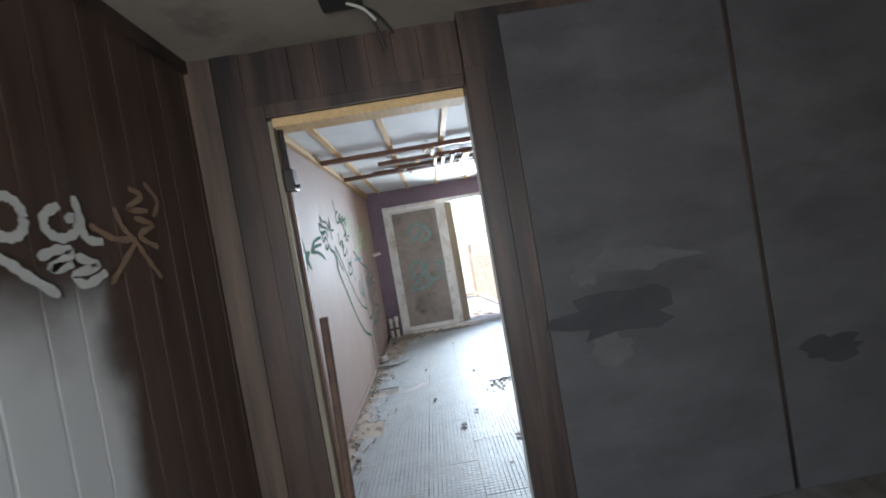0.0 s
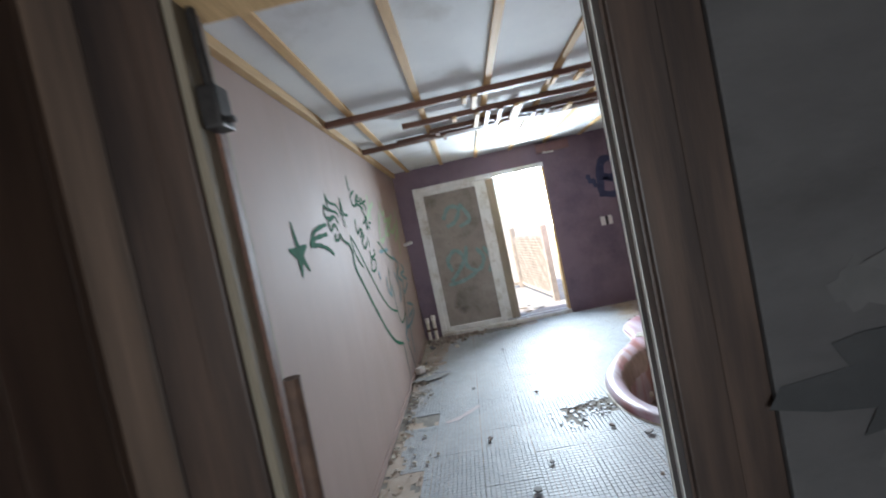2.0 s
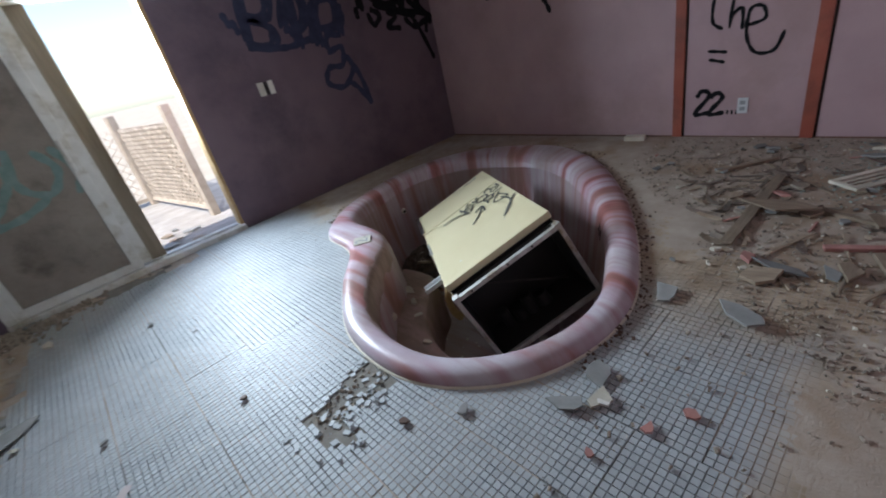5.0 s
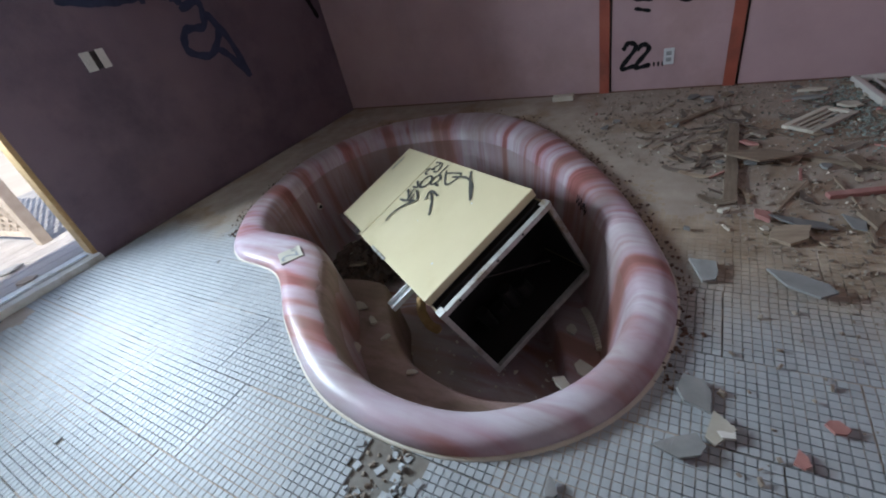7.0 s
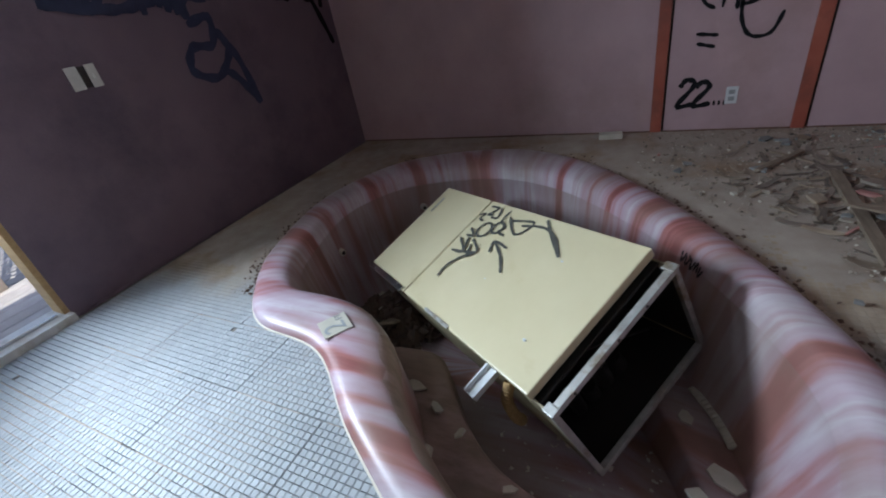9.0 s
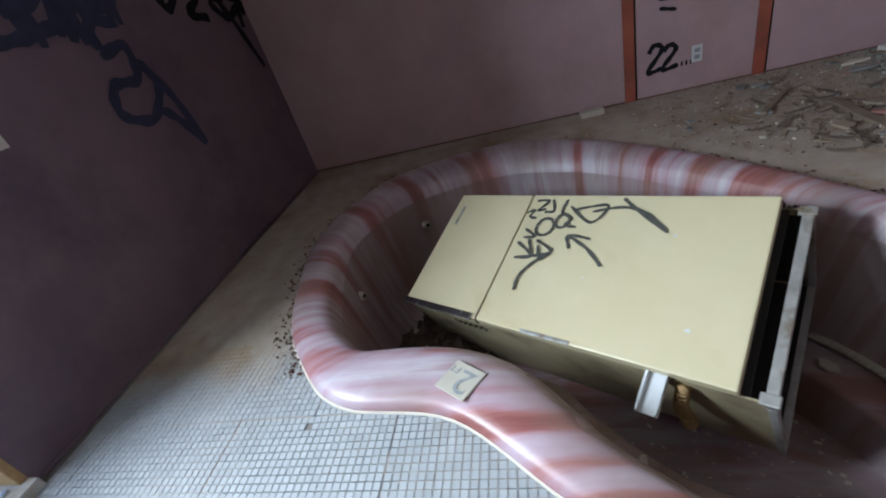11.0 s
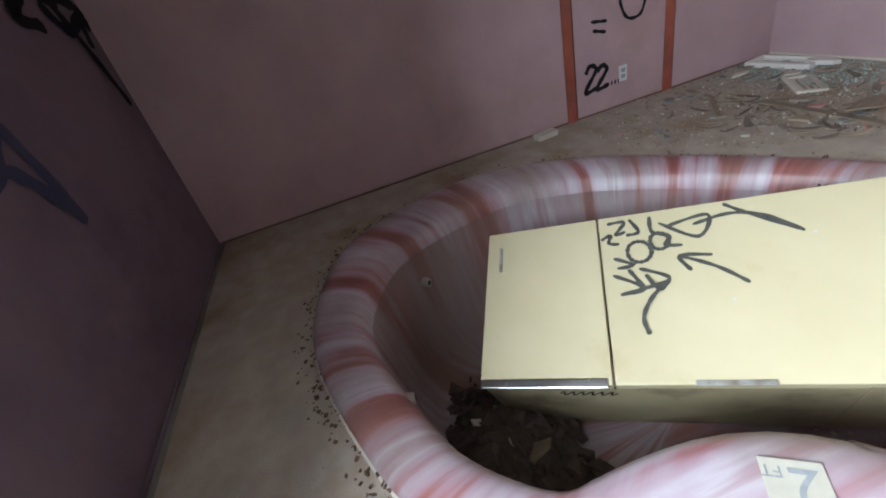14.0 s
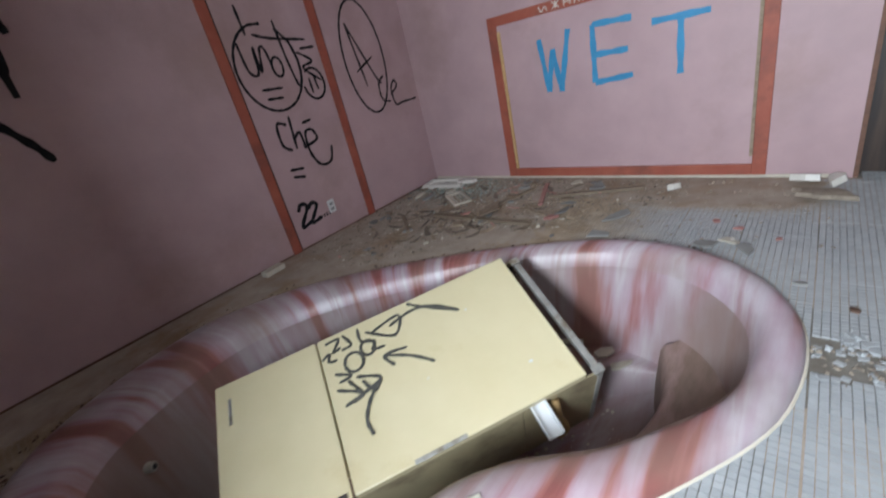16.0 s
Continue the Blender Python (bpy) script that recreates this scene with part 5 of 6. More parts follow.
# ---- stub pipes in the corner ----
for x, y, h, r in ((-0.93, 6.83, 0.30, 0.022), (-0.84, 6.80, 0.33, 0.024)):
    pp = thing("stub_pipe", "white-capped plastic stub pipe rising from the floor", "pipe", m=pose(x, y, 0), group="stub pipes")
    part("pipe", rod(bmesh.new(), (0, 0, 0), (0, 0.02, h), r), M_CREAMFLAKE, pp)
    part("cap", rod(bmesh.new(), (0, 0.019, h - 0.05), (0, 0.022, h + 0.015), r * 1.35), M_IVORY, pp)
    part("collar", rod(bmesh.new(), (0, 0.008, h * 0.45), (0, 0.01, h * 0.45 + 0.03), r * 1.25), M_RUST, pp)

# ---- outdoors ----
gd = link_mesh("ground", boxes((-400, 400, 7.2, 900, -0.45, -0.4), (-400, -1.25, -1.75, 7.2, -0.45, -0.4), (4.0, 400, -1.75, 7.2, -0.45, -0.4)), M_EARTH)
tagged(gd, "bare dry pale ground outside", "ground", kind="structure")
g2 = link_mesh("ground_south", boxes((-400, 400, -400, -1.75, -0.15, -0.1)), M_EARTH)
tagged(g2, "bare dry pale ground outside", "ground", kind="structure")
dk = thing("deck", "pale weathered wooden deck outside the sliding door", "deck", kind="structure")
for k in range(24):
    part("deck_board", boxes((-2.6, 2.4, 7.13 + k * 0.142, 7.13 + k * 0.142 + 0.137, -0.12, -0.085), bevel=0.004), M_DECK, dk)
part("joist", boxes((-2.55, 2.35, 7.16, 7.2, -0.4, -0.121)), M_LATTICE, dk)
part("joist", boxes((-2.55, 2.35, 10.4, 10.44, -0.4, -0.121)), M_LATTICE, dk)


def lattice(m, length, height, label):
    """A privacy lattice panel: crossing diagonal slats between rails and posts; x along, z up."""
    f = thing("lattice_fence", label, "fence", m=m)
    for x in (0.0, length):
        part("post", boxes((x - 0.045, x + 0.045, -0.045, 0.045, 0, height + 0.08), bevel=0.006), M_LATTICE, f)
    for z in (0.06,):
        part("rail", boxes((0.046, length - 0.046, -0.02, 0.02, z, z + 0.05), bevel=0.004), M_LATTICE, f)
    step = 0.115
    n = int((length + height) / step)
    for s, yy in ((1, -0.012), (-1, -0.005)):
        for i in range(1, n):
            c = i * step
            lo, hi = max(0.05, c - height + 0.1), min(length - 0.05, c)
            if hi - lo < 0.05:
                continue
            xa, xb = (lo, hi) if s > 0 else (length - lo, length - hi)
            za, zb = c - lo, c - hi
            za, zb = min(za, height), max(zb, 0.07)
            a, b = Vector((xa, yy, za)), Vector((xb, yy, zb))
            d = (b - a)
            mm = Matrix.Translation((a + b) / 2) @ d.to_track_quat("X", "Y").to_matrix().to_4x4()
            bm = bmesh.new()
            box(bm, -d.length / 2, d.length / 2, -0.003, 0.003, -0.015, 0.015, m=mm)
            part("slat", bm, M_LATTICE, f)
    return f


lattice(pose(1.05, 8.25, -0.085, 0, 0, 98), 2.0, 1.18, "weathered wooden lattice fence panel beside the deck")
lattice(pose(0.75, 10.25, -0.085, 0, 0, 180), 1.9, 1.18, "weathered wooden lattice fence panel at the end of the deck")
for i in range(7):
    g = random.Random(60 + i)
    ob = link_mesh("scrap", shard(g.uniform(0.05, 0.14), 80 + i, 0.012), M_WOODBIT if i % 2 else M_GREYSLATE)
    ob.matrix_world = pose(g.uniform(0.3, 0.95), 7.4 + 0.14 * i, -0.083, 0, 0, g.uniform(0, 360))
    tagged(ob, "flat scrap lying on the sunlit deck", "scrap", group="deck scraps")

# ---- debris on the floor ----
FLOOR = 0.012
TH0 = 0.006


def flake(name, mat, label, x, y, r, seed, rz=0.0, thick=0.008, corners=6, squash=0.7, z=FLOOR, tilt=0.0, cat="debris", group=""):
    ob = link_mesh(name, shard(r, seed, thick, corners, squash), mat)
    ob.matrix_world = pose(x, y, z, tilt, 0, rz)
    return tagged(ob, label, cat, group=group)


def plank(x, y, ln, w, rz, label, mat=None, z=FLOOR, t=0.02, tilt=0.0):
    ob = link_mesh("broken_plank", boxes((-ln / 2, ln / 2, -w / 2, w / 2, 0, t), bevel=0.003), mat or M_WOODBIT)
    ob.matrix_world = pose(x, y, z, 0, tilt, rz)
    return tagged(ob, label, "plank")


flake("slate_flake", M_GREYSLATE, "grey broken plaster flake on the mosaic floor", 1.03, 3.45, 0.065, 3, 40)
flake("slate_flake", M_GREYSLATE, "grey broken plaster flake on the mosaic floor", 0.84, 3.47, 0.065, 8, 110, squash=0.75)
flake("plaster_flake", M_CREAMFLAKE, "cream broken plaster flake beside the tub", 0.92, 3.39, 0.055, 5, 10, corners=4)
flake("plaster_flake", M_REDFLAKE, "pink broken tile piece on the mosaic floor", 0.90, 3.22, 0.03, 6, 0)
flake("plaster_flake", M_REDFLAKE, "pink broken tile piece on the mosaic floor", 1.02, 3.14, 0.032, 7, 50)
flake("plaster_flake", M_REDFLAKE, "small red tile chip on the mosaic floor", 0.72, 3.32, 0.025, 9, 50)
flake("tile_piece", M_REDFLAKE, "red tile fragment on the dusty floor", 2.01, 3.25, 0.055, 12, 30, thick=0.02, corners=4)
flake("slate_flake", M_GREYSLATE, "grey flat plaster sheet on the dusty floor", 1.97, 3.12, 0.12, 13, 80, squash=0.35)
flake("slate_flake", M_GREYSLATE, "grey flat plaster sheet on the dusty floor", 1.58, 3.16, 0.12, 14, 60, squash=0.5)
flake("slate_flake", M_GREYSLATE, "grey plaster scrap near the tub rim", 1.60, 3.44, 0.09, 15, 20, squash=0.5)
flake("board_scrap", M_WOODBIT, "triangular broken board lying on a plank", 2.53, 3.21, 0.21, 17, 95, squash=0.35, z=FLOOR + 0.02, corners=4)
plank(2.58, 3.352, 0.92, 0.055, -1.5, "dirty wooden plank on the floor")
plank(2.55, 2.95, 0.6, 0.03, 70, "split wooden lath among the rubble")
plank(2.3, 2.78, 0.5, 0.035, 110, "red-stained splintered lath on the floor", M_REDFLAKE)
plank(1.9, 2.72, 0.7, 0.04, 20, "splintered lath lying along the rubble")
plank(3.2, 3.55, 0.4, 0.03, 140, "thin splintered lath on the dusty floor")
for i in range(26):
    g = random.Random(1500 + i)
    x, y = 1.9 + 1.7 * g.random(), 2.5 + 1.1 * g.random()
    plank(x, y, g.uniform(0.08, 0.34), g.uniform(0.008, 0.022), g.uniform(0, 180), "thin wood splinter on the dusty floor", M_WOODBIT if i % 4 else M_REDFLAKE, t=0.007, tilt=g.uniform(-2, 2))["group"] = "splinters"
bl = link_mesh("foam_block", boxes((-0.04, 0.04, -0.085, 0.085, 0, 0.045), bevel=0.006), M_CREAMFLAKE)
bl.matrix_world = pose(3.72, 4.53, 0.004, 0, 0, 6)
tagged(bl, "cream rectangular block lying against the wall", "block")


def register(m, w, d, label, mat, h):
    """A white louvred vent frame lying on the floor."""
    v = thing("vent_grille", label, "vent", m=m)
    for s in ((-w / 2, w / 2, -d / 2, -d / 2 + 0.03, 0, h), (-w / 2, w / 2, d / 2 - 0.03, d / 2, 0, h), (-w / 2, -w / 2 + 0.03, -d / 2 + 0.031, d / 2 - 0.031, 0, h), (w / 2 - 0.03, w / 2, -d / 2 + 0.031, d / 2 - 0.031, 0, h)):
        part("frame", boxes(s, bevel=0.004), mat, v)
    for k in range(3):
        yy = -d / 2 + 0.05 + k * (d - 0.1) / 2
        part("slat", boxes((-w / 2 + 0.031, w / 2 - 0.031, yy - 0.008, yy + 0.008, h * 0.3, h * 0.5)), mat, v)
    return v


register(pose(3.52, 2.58, FLOOR, 0, 0, 8), 0.46, 0.22, "white louvred vent frame lying by the wall", M_IVORY, 0.04)
register(pose(3.09, 2.94, FLOOR, 0, 0, -38), 0.36, 0.17, "small cream vent frame lying in broken glass", M_CREAMFLAKE, 0.018)
flake("plaster_lump", M_IVORY, "white crumpled sheet against the wall", 3.28, 2.52, 0.11, 33, 30, thick=0.03)
flake("paper_scrap", M_IVORY, "white crumpled paper scrap on the floor", 1.36, 2.62, 0.05, 34, 30, thick=0.04, tilt=15)
flake("paper_scrap", M_IVORY, "white crumpled paper scrap at the wall", 0.64, 2.46, 0.09, 35, 10, thick=0.04, tilt=20)
flake("paper_scrap", M_IVORY, "white crumpled paper scrap at the wall", 0.50, 2.46, 0.07, 36, 80, thick=0.04, tilt=20)
flake("soil_mound", M_RUBBLE, "dark soil heap on the mosaic floor", 0.56, 2.72, 0.15, 37, 0, thick=0.025, corners=12, squash=0.5)
flake("plaster_flake", M_IVORY, "white plaster strip on the floor by the tub", 0.93, 3.38, 0.04, 38, 0)
flake("cement_patch", M_GREYSLATE, "flat grey cement skim patch beside the wall", -0.80, 5.36, 0.19, 40, 25, thick=0.003, corners=10, squash=0.55, z=0.004)
flake("rock", M_IVORY, "pale rubble lump beside the pink wall", -0.93, 5.58, 0.06, 41, 25, thick=0.06, corners=7)
for i in range(14):
    g = random.Random(200 + i)
    flake("plaster_crumb", M_CREAMFLAKE if i % 2 else M_GREYSLATE, "plaster crumb along the foot of the wall", g.uniform(-0.97, -0.75) if i % 3 else g.uniform(-0.9, -0.3), g.uniform(2.6, 6.8) if i % 3 else g.uniform(6.3, 6.85), g.uniform(0.02, 0.06), 300 + i, g.uniform(0, 360), group="wall crumbs", thick=0.012)
for i, (x, y) in enumerate(((0.02, 3.62), (-0.31, 3.99), (-0.1, 3.4), (0.1, 4.6), (-0.05, 5.85), (0.25, 3.1), (-0.4, 4.9), (0.45, 3.9), (0.62, 3.75))):
    flake("chip", M_RUST if i % 2 else M_GREYSLATE, "small dark chip on the mosaic floor", x, y, 0.018 + 0.006 * (i % 3), 400 + i, 70 * i, group="floor chips", thick=0.01)
graffiti("faint red smear across the mosaic tiles", [[(-0.62, 4.36), (-0.5, 4.42), (-0.36, 4.56)], [(-0.55, 4.37), (-0.42, 4.50)]], M_REDSTAIN, Matrix.Translation((0, 0, TH0)), 0.04, name="stain")
# medium debris of the dusty side
g = random.Random(77)
for i in range(105):
    x = 1.7 + 2.05 * g.random()
    y = 2.45 + 1.75 * g.random() ** 1.4
    if Vector((x - 1.95, y - 4.95)).length < 1.35 or (x < 2.6 and y > 3.55) or y > 3.9 + 0.5 * (x - 2.6):
        continue
    mat = g.choice((M_GREYSLATE, M_CREAMFLAKE, M_WOODBIT, M_RUBBLE, M_GREYSLATE, M_WOODBIT, M_REDFLAKE if i % 4 == 0 else M_RUBBLE))
    flake("rubble_flake", mat, "broken plaster and board flake on the dusty floor", x, y, 0.018 + 0.07 * g.random() ** 2.2, 500 + i, g.uniform(0, 360), thick=g.uniform(0.004, 0.016), corners=g.choice((4, 5, 6, 7)), squash=g.uniform(0.35, 0.9), tilt=g.uniform(-8, 8), group="rubble flakes")


def curl(x, y, ln, seed, mat):
    """A dry curled strip of veneer or paint lying on the floor."""
    q = random.Random(seed)
    bm = bmesh.new()
    w, lift, bend = ln * q.uniform(0.12, 0.3), ln * q.uniform(0.03, 0.12), q.uniform(-0.5, 0.5)
    rows = []
    for k in range(6):
        t = k / 5
        px, py = ln * (t - 0.5), bend * ln * (t - 0.5) ** 2
        ww = w * (0.25 + math.sin(math.pi * (0.1 + 0.8 * t))) * q.uniform(0.6, 1.1)
        zz = lift * (2 * t - 1) ** 2
        rows.append([bm.verts.new((px, py - ww / 2, zz + 0.001)), bm.verts.new((px, py + ww / 2, zz + w * 0.12 + 0.001)), bm.verts.new((px, py + ww / 2, zz + w * 0.12 + 0.004)), bm.verts.new((px, py - ww / 2, zz + 0.004))])
    for a, b in zip(rows, rows[1:]):
        for i in range(4):
            bm.faces.new((a[i], a[(i + 1) % 4], b[(i + 1) % 4], b[i]))
    bm.faces.new(rows[0][::-1])
    bm.faces.new(rows[-1])
    bmesh.ops.recalc_face_normals(bm, faces=bm.faces)
    ob = link_mesh("curled_flake", bm, mat)
    ob.matrix_world = pose(x, y, FLOOR - 0.001, 0, 0, q.uniform(0, 360))
    return tagged(ob, "dry curled dark flake on the dusty floor", "debris", group="curled flakes")


M_DARKFLAKE = material("dark_veneer_flake", [(0.12, 0.092, 0.073), (0.22, 0.175, 0.14)], 12, (0.6, 0.85), 0.3, 50, vary=0.4)
g = random.Random(313)
for i in range(130):
    x, y = g.uniform(1.75, 3.75), g.uniform(2.42, 3.95)
    if i < 70:
        x, y = g.gauss(2.85, 0.3), g.gauss(3.45, 0.16)
    if y > 3.3 + 0.5 * (x - 1.75) or y > 4.0 or x > 3.78 or x < 1.6 or y < 2.4:
        continue
    curl(x, y, 0.04 + 0.16 * g.random() ** 1.8, 3000 + i, M_DARKFLAKE if i % 3 else M_WOODBIT)


def scatter(name, label, n, mat, place, size, seed, z=FLOOR):
    """Countless small crumbs in one mesh."""
    q = random.Random(seed)
    bm = bmesh.new()
    for i in range(n):
        x, y = place(q)
        s = size * q.uniform(0.3, 1.3) ** 1.5
        m = pose(x, y, (z(x, y) if callable(z) else z) + s * 0.25, q.uniform(-40, 40), q.uniform(-40, 40), q.uniform(0, 360)) @ Matrix.Diagonal((s, s * q.uniform(0.4, 1), s * q.uniform(0.2, 0.6), 1))
        c = [m @ Vector(v) for v in ((-0.5, -0.5, -0.5), (0.6, -0.4, -0.5), (0.4, 0.6, -0.5), (-0.6, 0.4, -0.5), (-0.2, -0.3, 0.5), (0.3, 0.2, 0.5))]
        v = [bm.verts.new(p) for p in c]
        for f in ((0, 1, 4), (1, 5, 4), (1, 2, 5), (2, 3, 5), (3, 4, 5), (3, 0, 4), (3, 2, 1, 0)):
            bm.faces.new([v[k] for k in f])
    ob = link_mesh(name, bm, mat)
    return tagged(ob, label, "rubble", kind="stuff")


def dusty(q):
    while True:
        x, y = q.uniform(1.3, 3.8), 2.4 + 1.9 * q.random() ** 1.2
        if not (x < 2.5 and y > 3.5) and y < 3.75 + 0.75 * (x - 2.4):
            return x, y


def wide(q):
    return q.uniform(0.5, 3.7), q.uniform(2.42, 3.42)


def west_edge(q):
    return X0 + 0.03 + abs(q.gauss(0, 0.12)), q.uniform(2.5, 6.9)


def corner(q):
    return X0 + 0.05 + abs(q.gauss(0, 0.3)), 6.88 - abs(q.gauss(0, 0.18))


def tub_edge(q):
    i, f = q.randrange(42, 112), q.random()
    p = rim_pts[i] * (1 - f) + rim_pts[(i + 1) % len(rim_pts)] * f
    d = (Vector((p[0], p[1])) - TUB_C).normalized()
    r = abs(q.gauss(0.01, 0.05))
    return p[0] + d.x * r, p[1] + d.y * r


scatter("rubble_grit", "brown plaster crumbs and grit on the dusty floor", 3600, M_RUBBLE, dusty, 0.0115, 1)
scatter("pale_grit", "pale plaster crumbs on the dusty floor", 420, M_CREAMFLAKE, dusty, 0.010, 2)
scatter("dark_grit", "dark crumbs and flakes on the dusty floor", 800, M_DARKFLAKE, dusty, 0.014, 21)
scatter("fine_grit", "fine grit thinly spread over the mosaic", 500, M_RUBBLE, wide, 0.014, 3)
scatter("wall_grit", "plaster grit along the foot of the wall", 380, M_CREAMFLAKE, west_edge, 0.022, 4)
scatter("corner_grit", "plaster rubble heaped in the corner", 420, M_RUBBLE, corner, 0.034, 5)
scatter("rim_grit", "brown crumbling sealant and dirt around the tub", 1100, M_RUST, tub_edge, 0.013, 6, z=0.008)
glass = material("broken_glass", [(0.20, 0.25, 0.225), (0.36, 0.41, 0.375)], 20, (0.08, 0.25), 0.0, 40)
scatter("glass_shards", "greenish broken glass crumbs piled by the wall", 2200, glass, lambda q: (min(3.8, q.gauss(3.25, 0.3)), max(2.4, q.gauss(2.72, 0.17))), 0.013, 7)
scatter("tile_bits", "broken mosaic chips and soil in the bare patch", 130, M_RUBBLE, lambda q: (q.gauss(0.40, 0.10), q.gauss(4.19, 0.06)), 0.013, 12, z=0.001)
scatter("tile_chips", "pale mosaic chips strewn round the bare patch", 50, M_TILE, lambda q: (q.gauss(0.36, 0.14), q.gauss(4.14, 0.09)), 0.016, 13, z=0.008)
# litter in the tub
scatter("leaf_litter", "dark rotting leaves heaped in the bottom of the tub", 1500, M_ROT, lambda q: (q.gauss(2.06, 0.17), q.gauss(5.74, 0.13)), 0.085, 8, z=lambda x, y: -0.76 + 0.19 * math.exp(-((x - 2.06) ** 2 + (y - 5.77) ** 2) / 0.05))
for i, (x, y, z, r, mat) in enumerate(((2.02, 5.74, -0.56, 0.06, M_CREAMFLAKE), (2.16, 5.84, -0.57, 0.045, M_CREAMFLAKE), (1.94, 5.66, -0.59, 0.07, M_WOODBIT), (2.08, 5.68, -0.57, 0.05, M_WOODBIT), (2.2, 5.72, -0.60, 0.05, M_WOODBIT))):
    flake("litter_scrap", mat, "pale scrap lying on rotting leaves in the tub", x, y, r, 740 + i, 50 * i, z=z, thick=0.015, tilt=18, group="litter scraps")
scatter("tub_grit", "plaster crumbs on the tub floor", 140, M_CREAMFLAKE, lambda q: (q.uniform(1.05, 1.7), q.uniform(4.0, 5.0)), 0.015, 9, z=lambda x, y: -0.78)
g = random.Random(91)
for i, (x, y, z, r, mat) in enumerate(((1.69, 3.98, -0.555, 0.06, M_CREAMFLAKE), (1.33, 3.93, -0.555, 0.075, M_CREAMFLAKE), (1.45, 3.86, -0.555, 0.07, M_CREAMFLAKE), (1.28, 4.95, -0.355, 0.05, M_CREAMFLAKE), (1.66, 4.36, -0.775, 0.04, M_REDFLAKE), (1.80, 4.30, -0.775, 0.05, M_IVORY), (1.36, 5.1, -0.355, 0.06, M_CREAMFLAKE), (1.2, 4.8, -0.355, 0.035, M_CREAMFLAKE), (1.05, 4.55, -0.355, 0.03, M_CREAMFLAKE))):
    flake("tub_shard", mat, "broken pale plaster shard lying in the tub", x, y, r, 700 + i, g.uniform(0, 360), z=z, squash=0.5, thick=0.012, group="tub shards", tilt=6)

bone = bmesh.new()
p = spline([(1.60, 3.80, -0.53), (1.68, 3.84, -0.525), (1.78, 3.90, -0.53), (1.86, 3.96, -0.535)], 5)
for k, (a, b) in enumerate(zip(p, p[1:])):
    rod(bone, a, b, 0.042 - 0.0018 * k, 0.042 - 0.0018 * (k + 1), 10)
bmesh.ops.scale(bone, vec=(1, 1, 0.45), space=Matrix.Translation((0, 0, 0.545)), verts=bone.verts)
tagged(link_mesh("plaster_fragment", bone, M_CREAMFLAKE, smooth=True), "long cream broken plaster fragment lying in the tub", "debris")

# ---- mosaic floor ----
fl = bmesh.new()
outline = tub_ring(0.03, 0.0)
angs = []
for p in outline:
    angs.append(math.atan2(p[1] - TUB_C.y, p[0] - TUB_C.x))
items = [(a, p) for a, p in zip(angs, outline)]
for cx, cy in ((X0, Y0 - 0.13), (X1, Y0 - 0.13), (X1, Y1), (X0, Y1)):
    a = math.atan2(cy - TUB_C.y, cx - TUB_C.x)
    b = min(items, key=lambda it: abs(it[0] - a))
    items.append((a, (TUB_C.x + math.cos(a) * math.hypot(b[1][0] - TUB_C.x, b[1][1] - TUB_C.y), TUB_C.y + math.sin(a) * math.hypot(b[1][0] - TUB_C.x, b[1][1] - TUB_C.y), 0)))
items.sort(key=lambda it: it[0])
inn, outr = [], []
for a, p in items:
    c, s = math.cos(a), math.sin(a)
    t = min((X1 - TUB_C.x) / c if c > 1e-6 else 1e9, (X0 - TUB_C.x) / c if c < -1e-6 else 1e9, (Y1 - TUB_C.y) / s if s > 1e-6 else 1e9, (Y0 - 0.13 - TUB_C.y) / s if s < -1e-6 else 1e9)
    inn.append([fl.verts.new((p[0], p[1], z)) for z in (0.0, -0.06)])
    outr.append([fl.verts.new((TUB_C.x + c * t, TUB_C.y + s * t, z)) for z in (0.0, -0.06)])
n = len(items)
for i in range(n):
    j = (i + 1) % n
    fl.faces.new((inn[i][0], outr[i][0], outr[j][0], inn[j][0]))
    fl.faces.new((inn[i][1], inn[j][1], outr[j][1], outr[i][1]))
    fl.faces.new((inn[i][0], inn[j][0], inn[j][1], inn[i][1]))
bmesh.ops.recalc_face_normals(fl, faces=fl.faces)
floor = tagged(link_mesh("floor", fl, M_GROUT), "white mosaic tile floor, dusty and partly broken", "floor", kind="structure")

# drifted dust lying over the mosaic on the far side
rim_xy = np.array([(p[0], p[1]) for p in rim_pts])


def in_tub(x, y, grow=0.0):
    q = TUB_C + (Vector((x, y)) - TUB_C) * (1 - grow)
    a, b = rim_xy, np.roll(rim_xy, -1, axis=0)
    cond = (a[:, 1] > q.y) != (b[:, 1] > q.y)
    xs = (b[:, 0] - a[:, 0]) * (q.y - a[:, 1]) / (b[:, 1] - a[:, 1] + 1e-12) + a[:, 0]
    return bool(np.sum(cond & (q.x < xs)) % 2)


TS, TH = 0.0258, 0.007


def missing(x, y):
    """Where the mosaic has come away."""
    nz = noise.noise(Vector((x * 9, y * 9, 1.3)))
    if 0.24 < x + 0.05 * nz < 0.60 and 4.11 < y + 0.06 * nz - 0.1 * (x - 0.4) < 4.30:
        return True
    if abs(x - 0.29) < 0.035 + 0.03 * nz and 3.98 < y < 4.15:
        return True
    if -0.90 < x < -0.69 and 4.36 < y < 4.57:
        return True
    if x < -0.74 and 3.5 < y < 3.78:
        return True
    if x < X0 + 0.09 + 0.09 * nz + (0.22 if y > 5.7 else 0.0) * (0.7 + nz):
        return True
    if y > 6.72 + 0.06 * nz and x < 0.5:
        return True
    return False


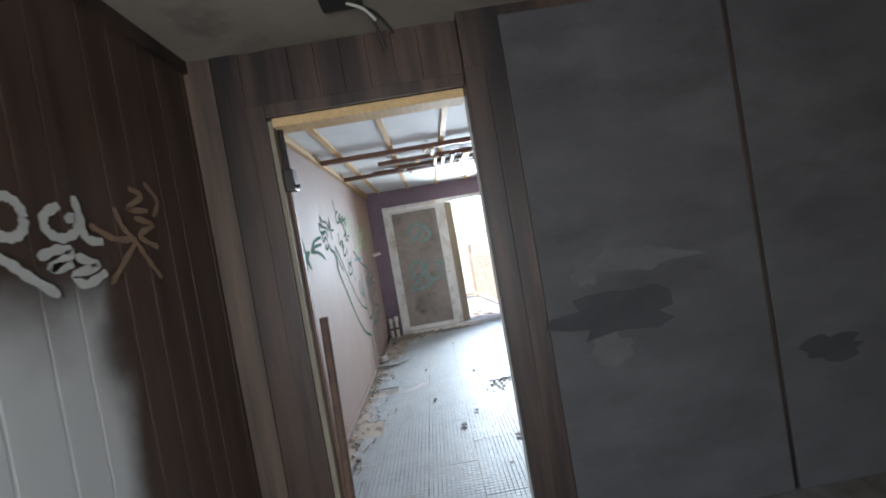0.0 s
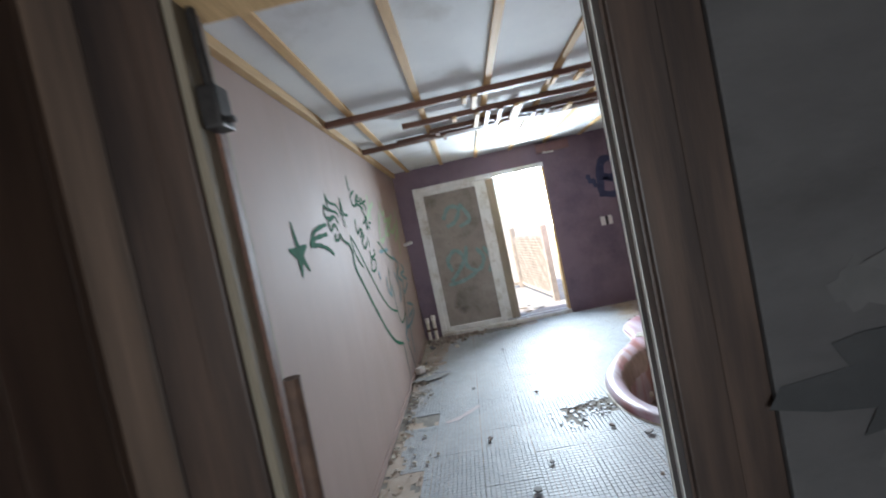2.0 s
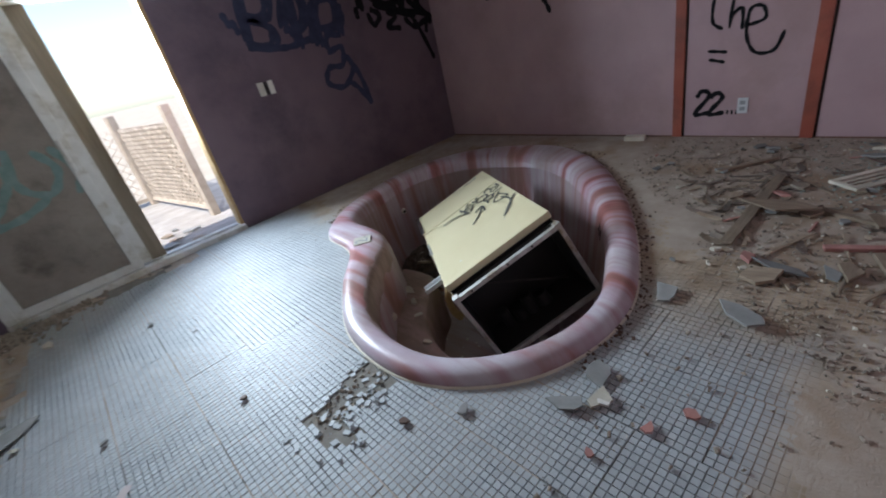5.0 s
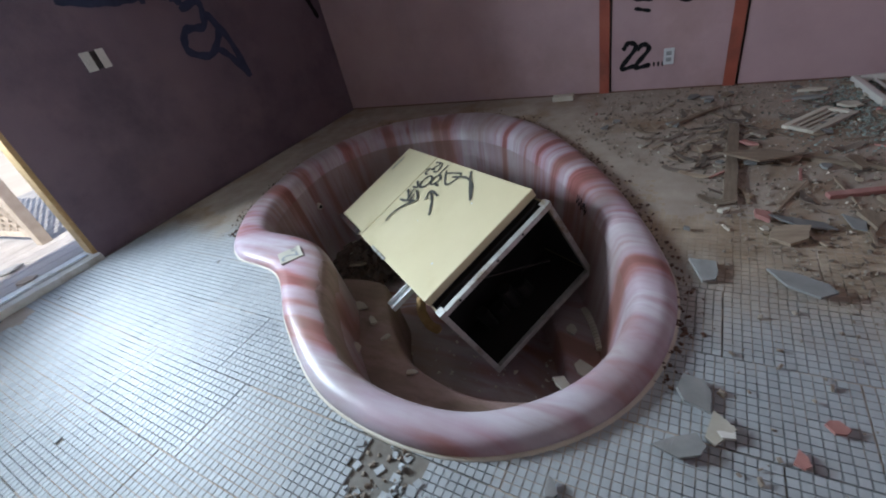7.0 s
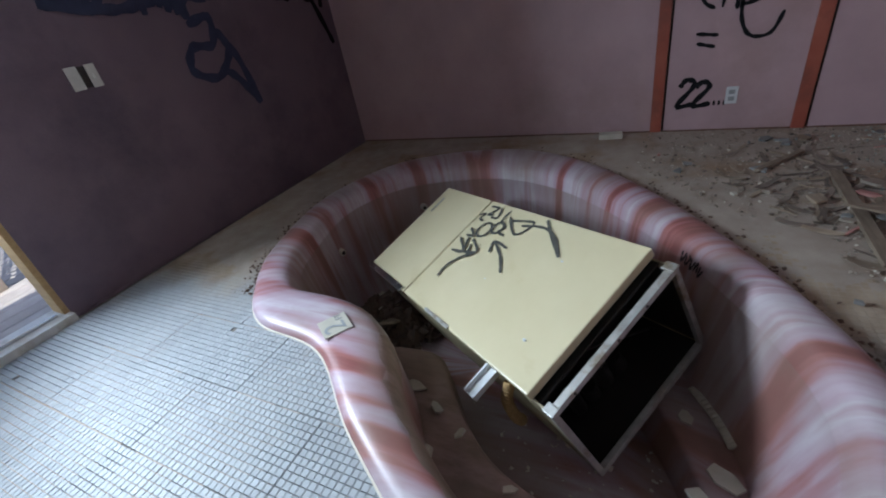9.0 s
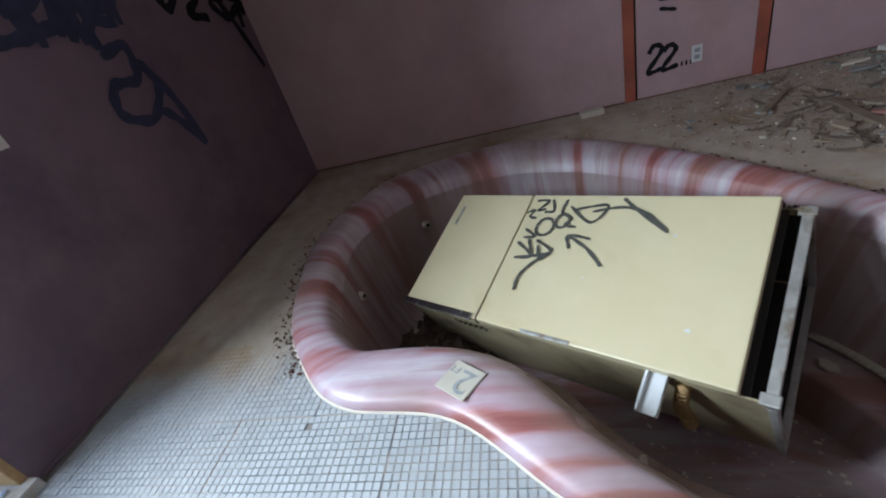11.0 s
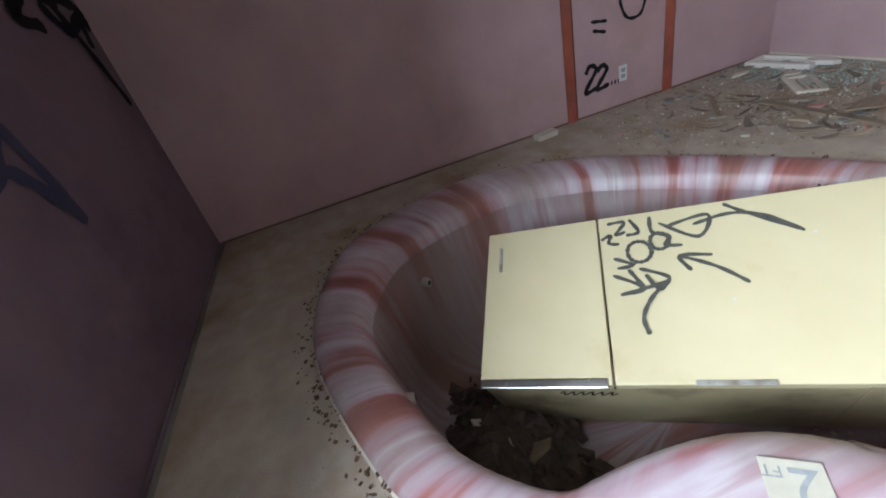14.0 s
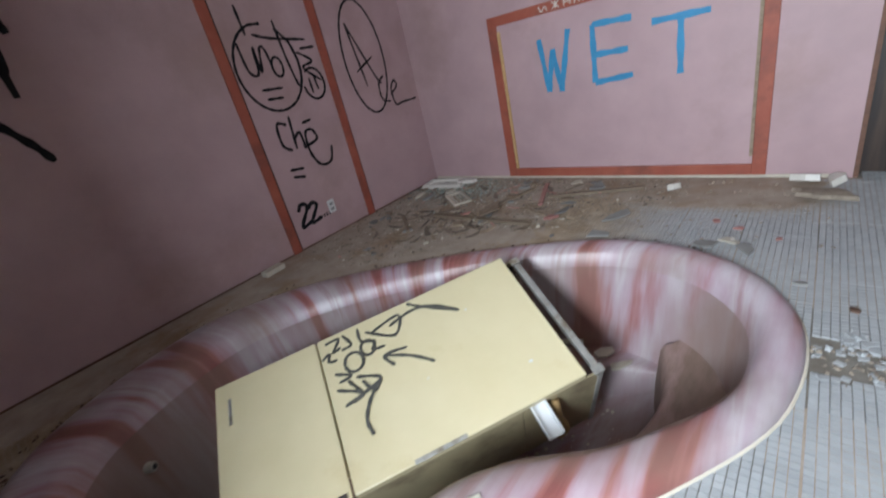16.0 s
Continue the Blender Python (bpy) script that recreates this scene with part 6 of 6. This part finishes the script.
g = random.Random(2)
verts, faces, near = [], [], []
half = TS / 2 - 0.0009
quad = ((-1, -1), (1, -1), (1, 1), (-1, 1))
pitch_x, pitch_y = TS * 12 + 0.0028, TS * 24 + 0.0034
COURSE = {4: 0.0, 5: 0.2, 6: 0.012, 7: 0.33}
nx, ny = int((X1 - X0) / TS) + 2, int((Y1 - Y0 + 1.0) / TS) + 2
for ix in range(nx):
    for iy in range(ny):
        sx, sy = ix // 12, iy // 24
        h = random.Random(sx * 97 + sy * 31)
        first = 4.30 - 4 * pitch_y + COURSE.get(sx, (sx * 0.23) % 0.6)
        x = X0 + 0.01 + sx * pitch_x + (ix % 12 + 0.5) * TS + h.uniform(-0.0009, 0.0009)
        y = first + sy * pitch_y + (iy % 24 + 0.5) * TS + h.uniform(-0.0009, 0.0009)
        if y < Y0 - 0.11:
            continue
        if x > X1 - 0.03 or y > Y1 - 0.05 or (y < Y0 + 0.03 and not DX0 + 0.04 < x < DX1 - 0.04) or x < X0 + 0.03:
            continue
        if in_tub(x, y, -0.012) or missing(x, y) or g.random() < 0.0008:
            continue
        dz = g.uniform(-0.0003, 0.0003)
        if 0.30 < x < 0.80 and 3.72 < y < 4.10 and len(near) < 295:
            near.append((x, y, dz))
            continue
        b = len(verts)
        tilt = (g.uniform(-0.0002, 0.0002), g.uniform(-0.0002, 0.0002))
        for sxx, syy in quad:
            verts.append((x + sxx * half, y + syy * half, -0.001))
        for sxx, syy in quad:
            verts.append((x + sxx * (half - 0.0008), y + syy * (half - 0.0008), TH + dz + sxx * tilt[0] + syy * tilt[1]))
        faces += [(b + 4, b + 5, b + 6, b + 7)] + [(b + i, b + (i + 1) % 4, b + 4 + (i + 1) % 4, b + 4 + i) for i in range(4)]
def drift(x, y):
    """How deep the dust lies over the tile tops."""
    sm = lambda v, a, b: (lambda t: t * t * (3 - 2 * t))(min(1, max(0, (v - a) / (b - a))))
    east = sm(x + 0.25 * (3.2 - y), 1.3, 2.7) if y < 4.6 else sm(x, 3.3, 3.5)
    north = sm(x, 1.3, 1.9) * sm(y, 6.05, 6.35)
    west = sm(-x, 0.45, 0.9) * sm(y, 5.5, 6.6)
    south = 0.66 * sm(x, 0.2, 0.8) * sm(-y, -3.15, -2.75)
    n1 = noise.fractal(Vector((x * 1.7, y * 1.7, 3.1)), 1.0, 2.0, 5)
    n2 = noise.noise(Vector((x * 14, y * 14, 0.4)))
    return 0.0035 * (2.2 * max(east, north, west, south) - 1.15 + 0.75 * n1 + 0.3 * n2)


dv, df, index = [], [], {}
DS = 0.03
for ix in range(int((X1 - X0) / DS) - 1):
    for iy in range(int((Y1 - Y0) / DS) - 1):
        x, y = X0 + 0.02 + ix * DS, Y0 + 0.012 + iy * DS
        if in_tub(x, y, -0.03) or (0.1 < x < 0.75 and 3.9 < y < 4.45) or max(drift(x, y), drift(x + DS, y), drift(x, y + DS)) < -0.004:
            continue
        ids = []
        for a, b in ((0, 0), (1, 0), (1, 1), (0, 1)):
            k = (ix + a, iy + b)
            if k not in index:
                index[k] = len(dv)
                px, py = min(X0 + 0.02 + k[0] * DS, X1 - 0.012), Y0 + 0.012 + k[1] * DS
                dv.append((px, py, min(TH + drift(px, py), 0.0135)))
            ids.append(index[k])
        df.append(ids)
dm = bpy.data.meshes.new("dust_layer")
dm.from_pydata(dv, [], df)
for q in dm.polygons:
    q.use_smooth = True
dm.materials.append(material("floor_dust", [(0.32, 0.258, 0.205), (0.43, 0.366, 0.305)], 7, (0.8, 1.0), 0.6, 120, stain=(0.27, 0.18, 0.11), stain_scale=1.8, stain_range=(0.5, 0.7)))
tagged(new("dust_layer", dm), "brown plaster dust drifted over the mosaic floor", "dust", kind="stuff")
me = bpy.data.meshes.new("mosaic")
me.from_pydata(verts, [], faces)
me.materials.append(M_TILE)
mo = new("mosaic", me)
mo.parent = floor
tagged(mo, "small square off-white mosaic tiles", kind="stuff")
tile_me = bpy.data.meshes.new("tile")
tile_me.from_pydata([(a * half, b * half, -0.001) for a, b in quad] + [(a * (half - 0.0008), b * (half - 0.0008), TH) for a, b in quad], [], [(4, 5, 6, 7)] + [(i, (i + 1) % 4, 4 + (i + 1) % 4, 4 + i) for i in range(4)])
tile_me.materials.append(M_TILE)
for x, y, dz in near:
    t = new("tile", tile_me)
    t.parent = floor
    t.matrix_world = pose(x, y, dz)
# loose tiles at the broken patch
for i in range(40):
    g = random.Random(900 + i)
    x, y = g.gauss(0.38, 0.12), g.gauss(4.17, 0.08)
    if in_tub(x, y, 0.02):
        continue
    ob = new("loose_tile", tile_me)
    ob.matrix_world = pose(x, y, (0.0 if missing(x, y) else 0.008) + 0.0015, g.uniform(-4, 4), g.uniform(-4, 4), g.uniform(0, 90)) @ Matrix.Diagonal((g.uniform(0.7, 1.3), g.uniform(0.7, 1.3), 0.5, 1))
    tagged(ob, "loose broken mosaic tile on bare mortar", "tile", group="loose tiles")
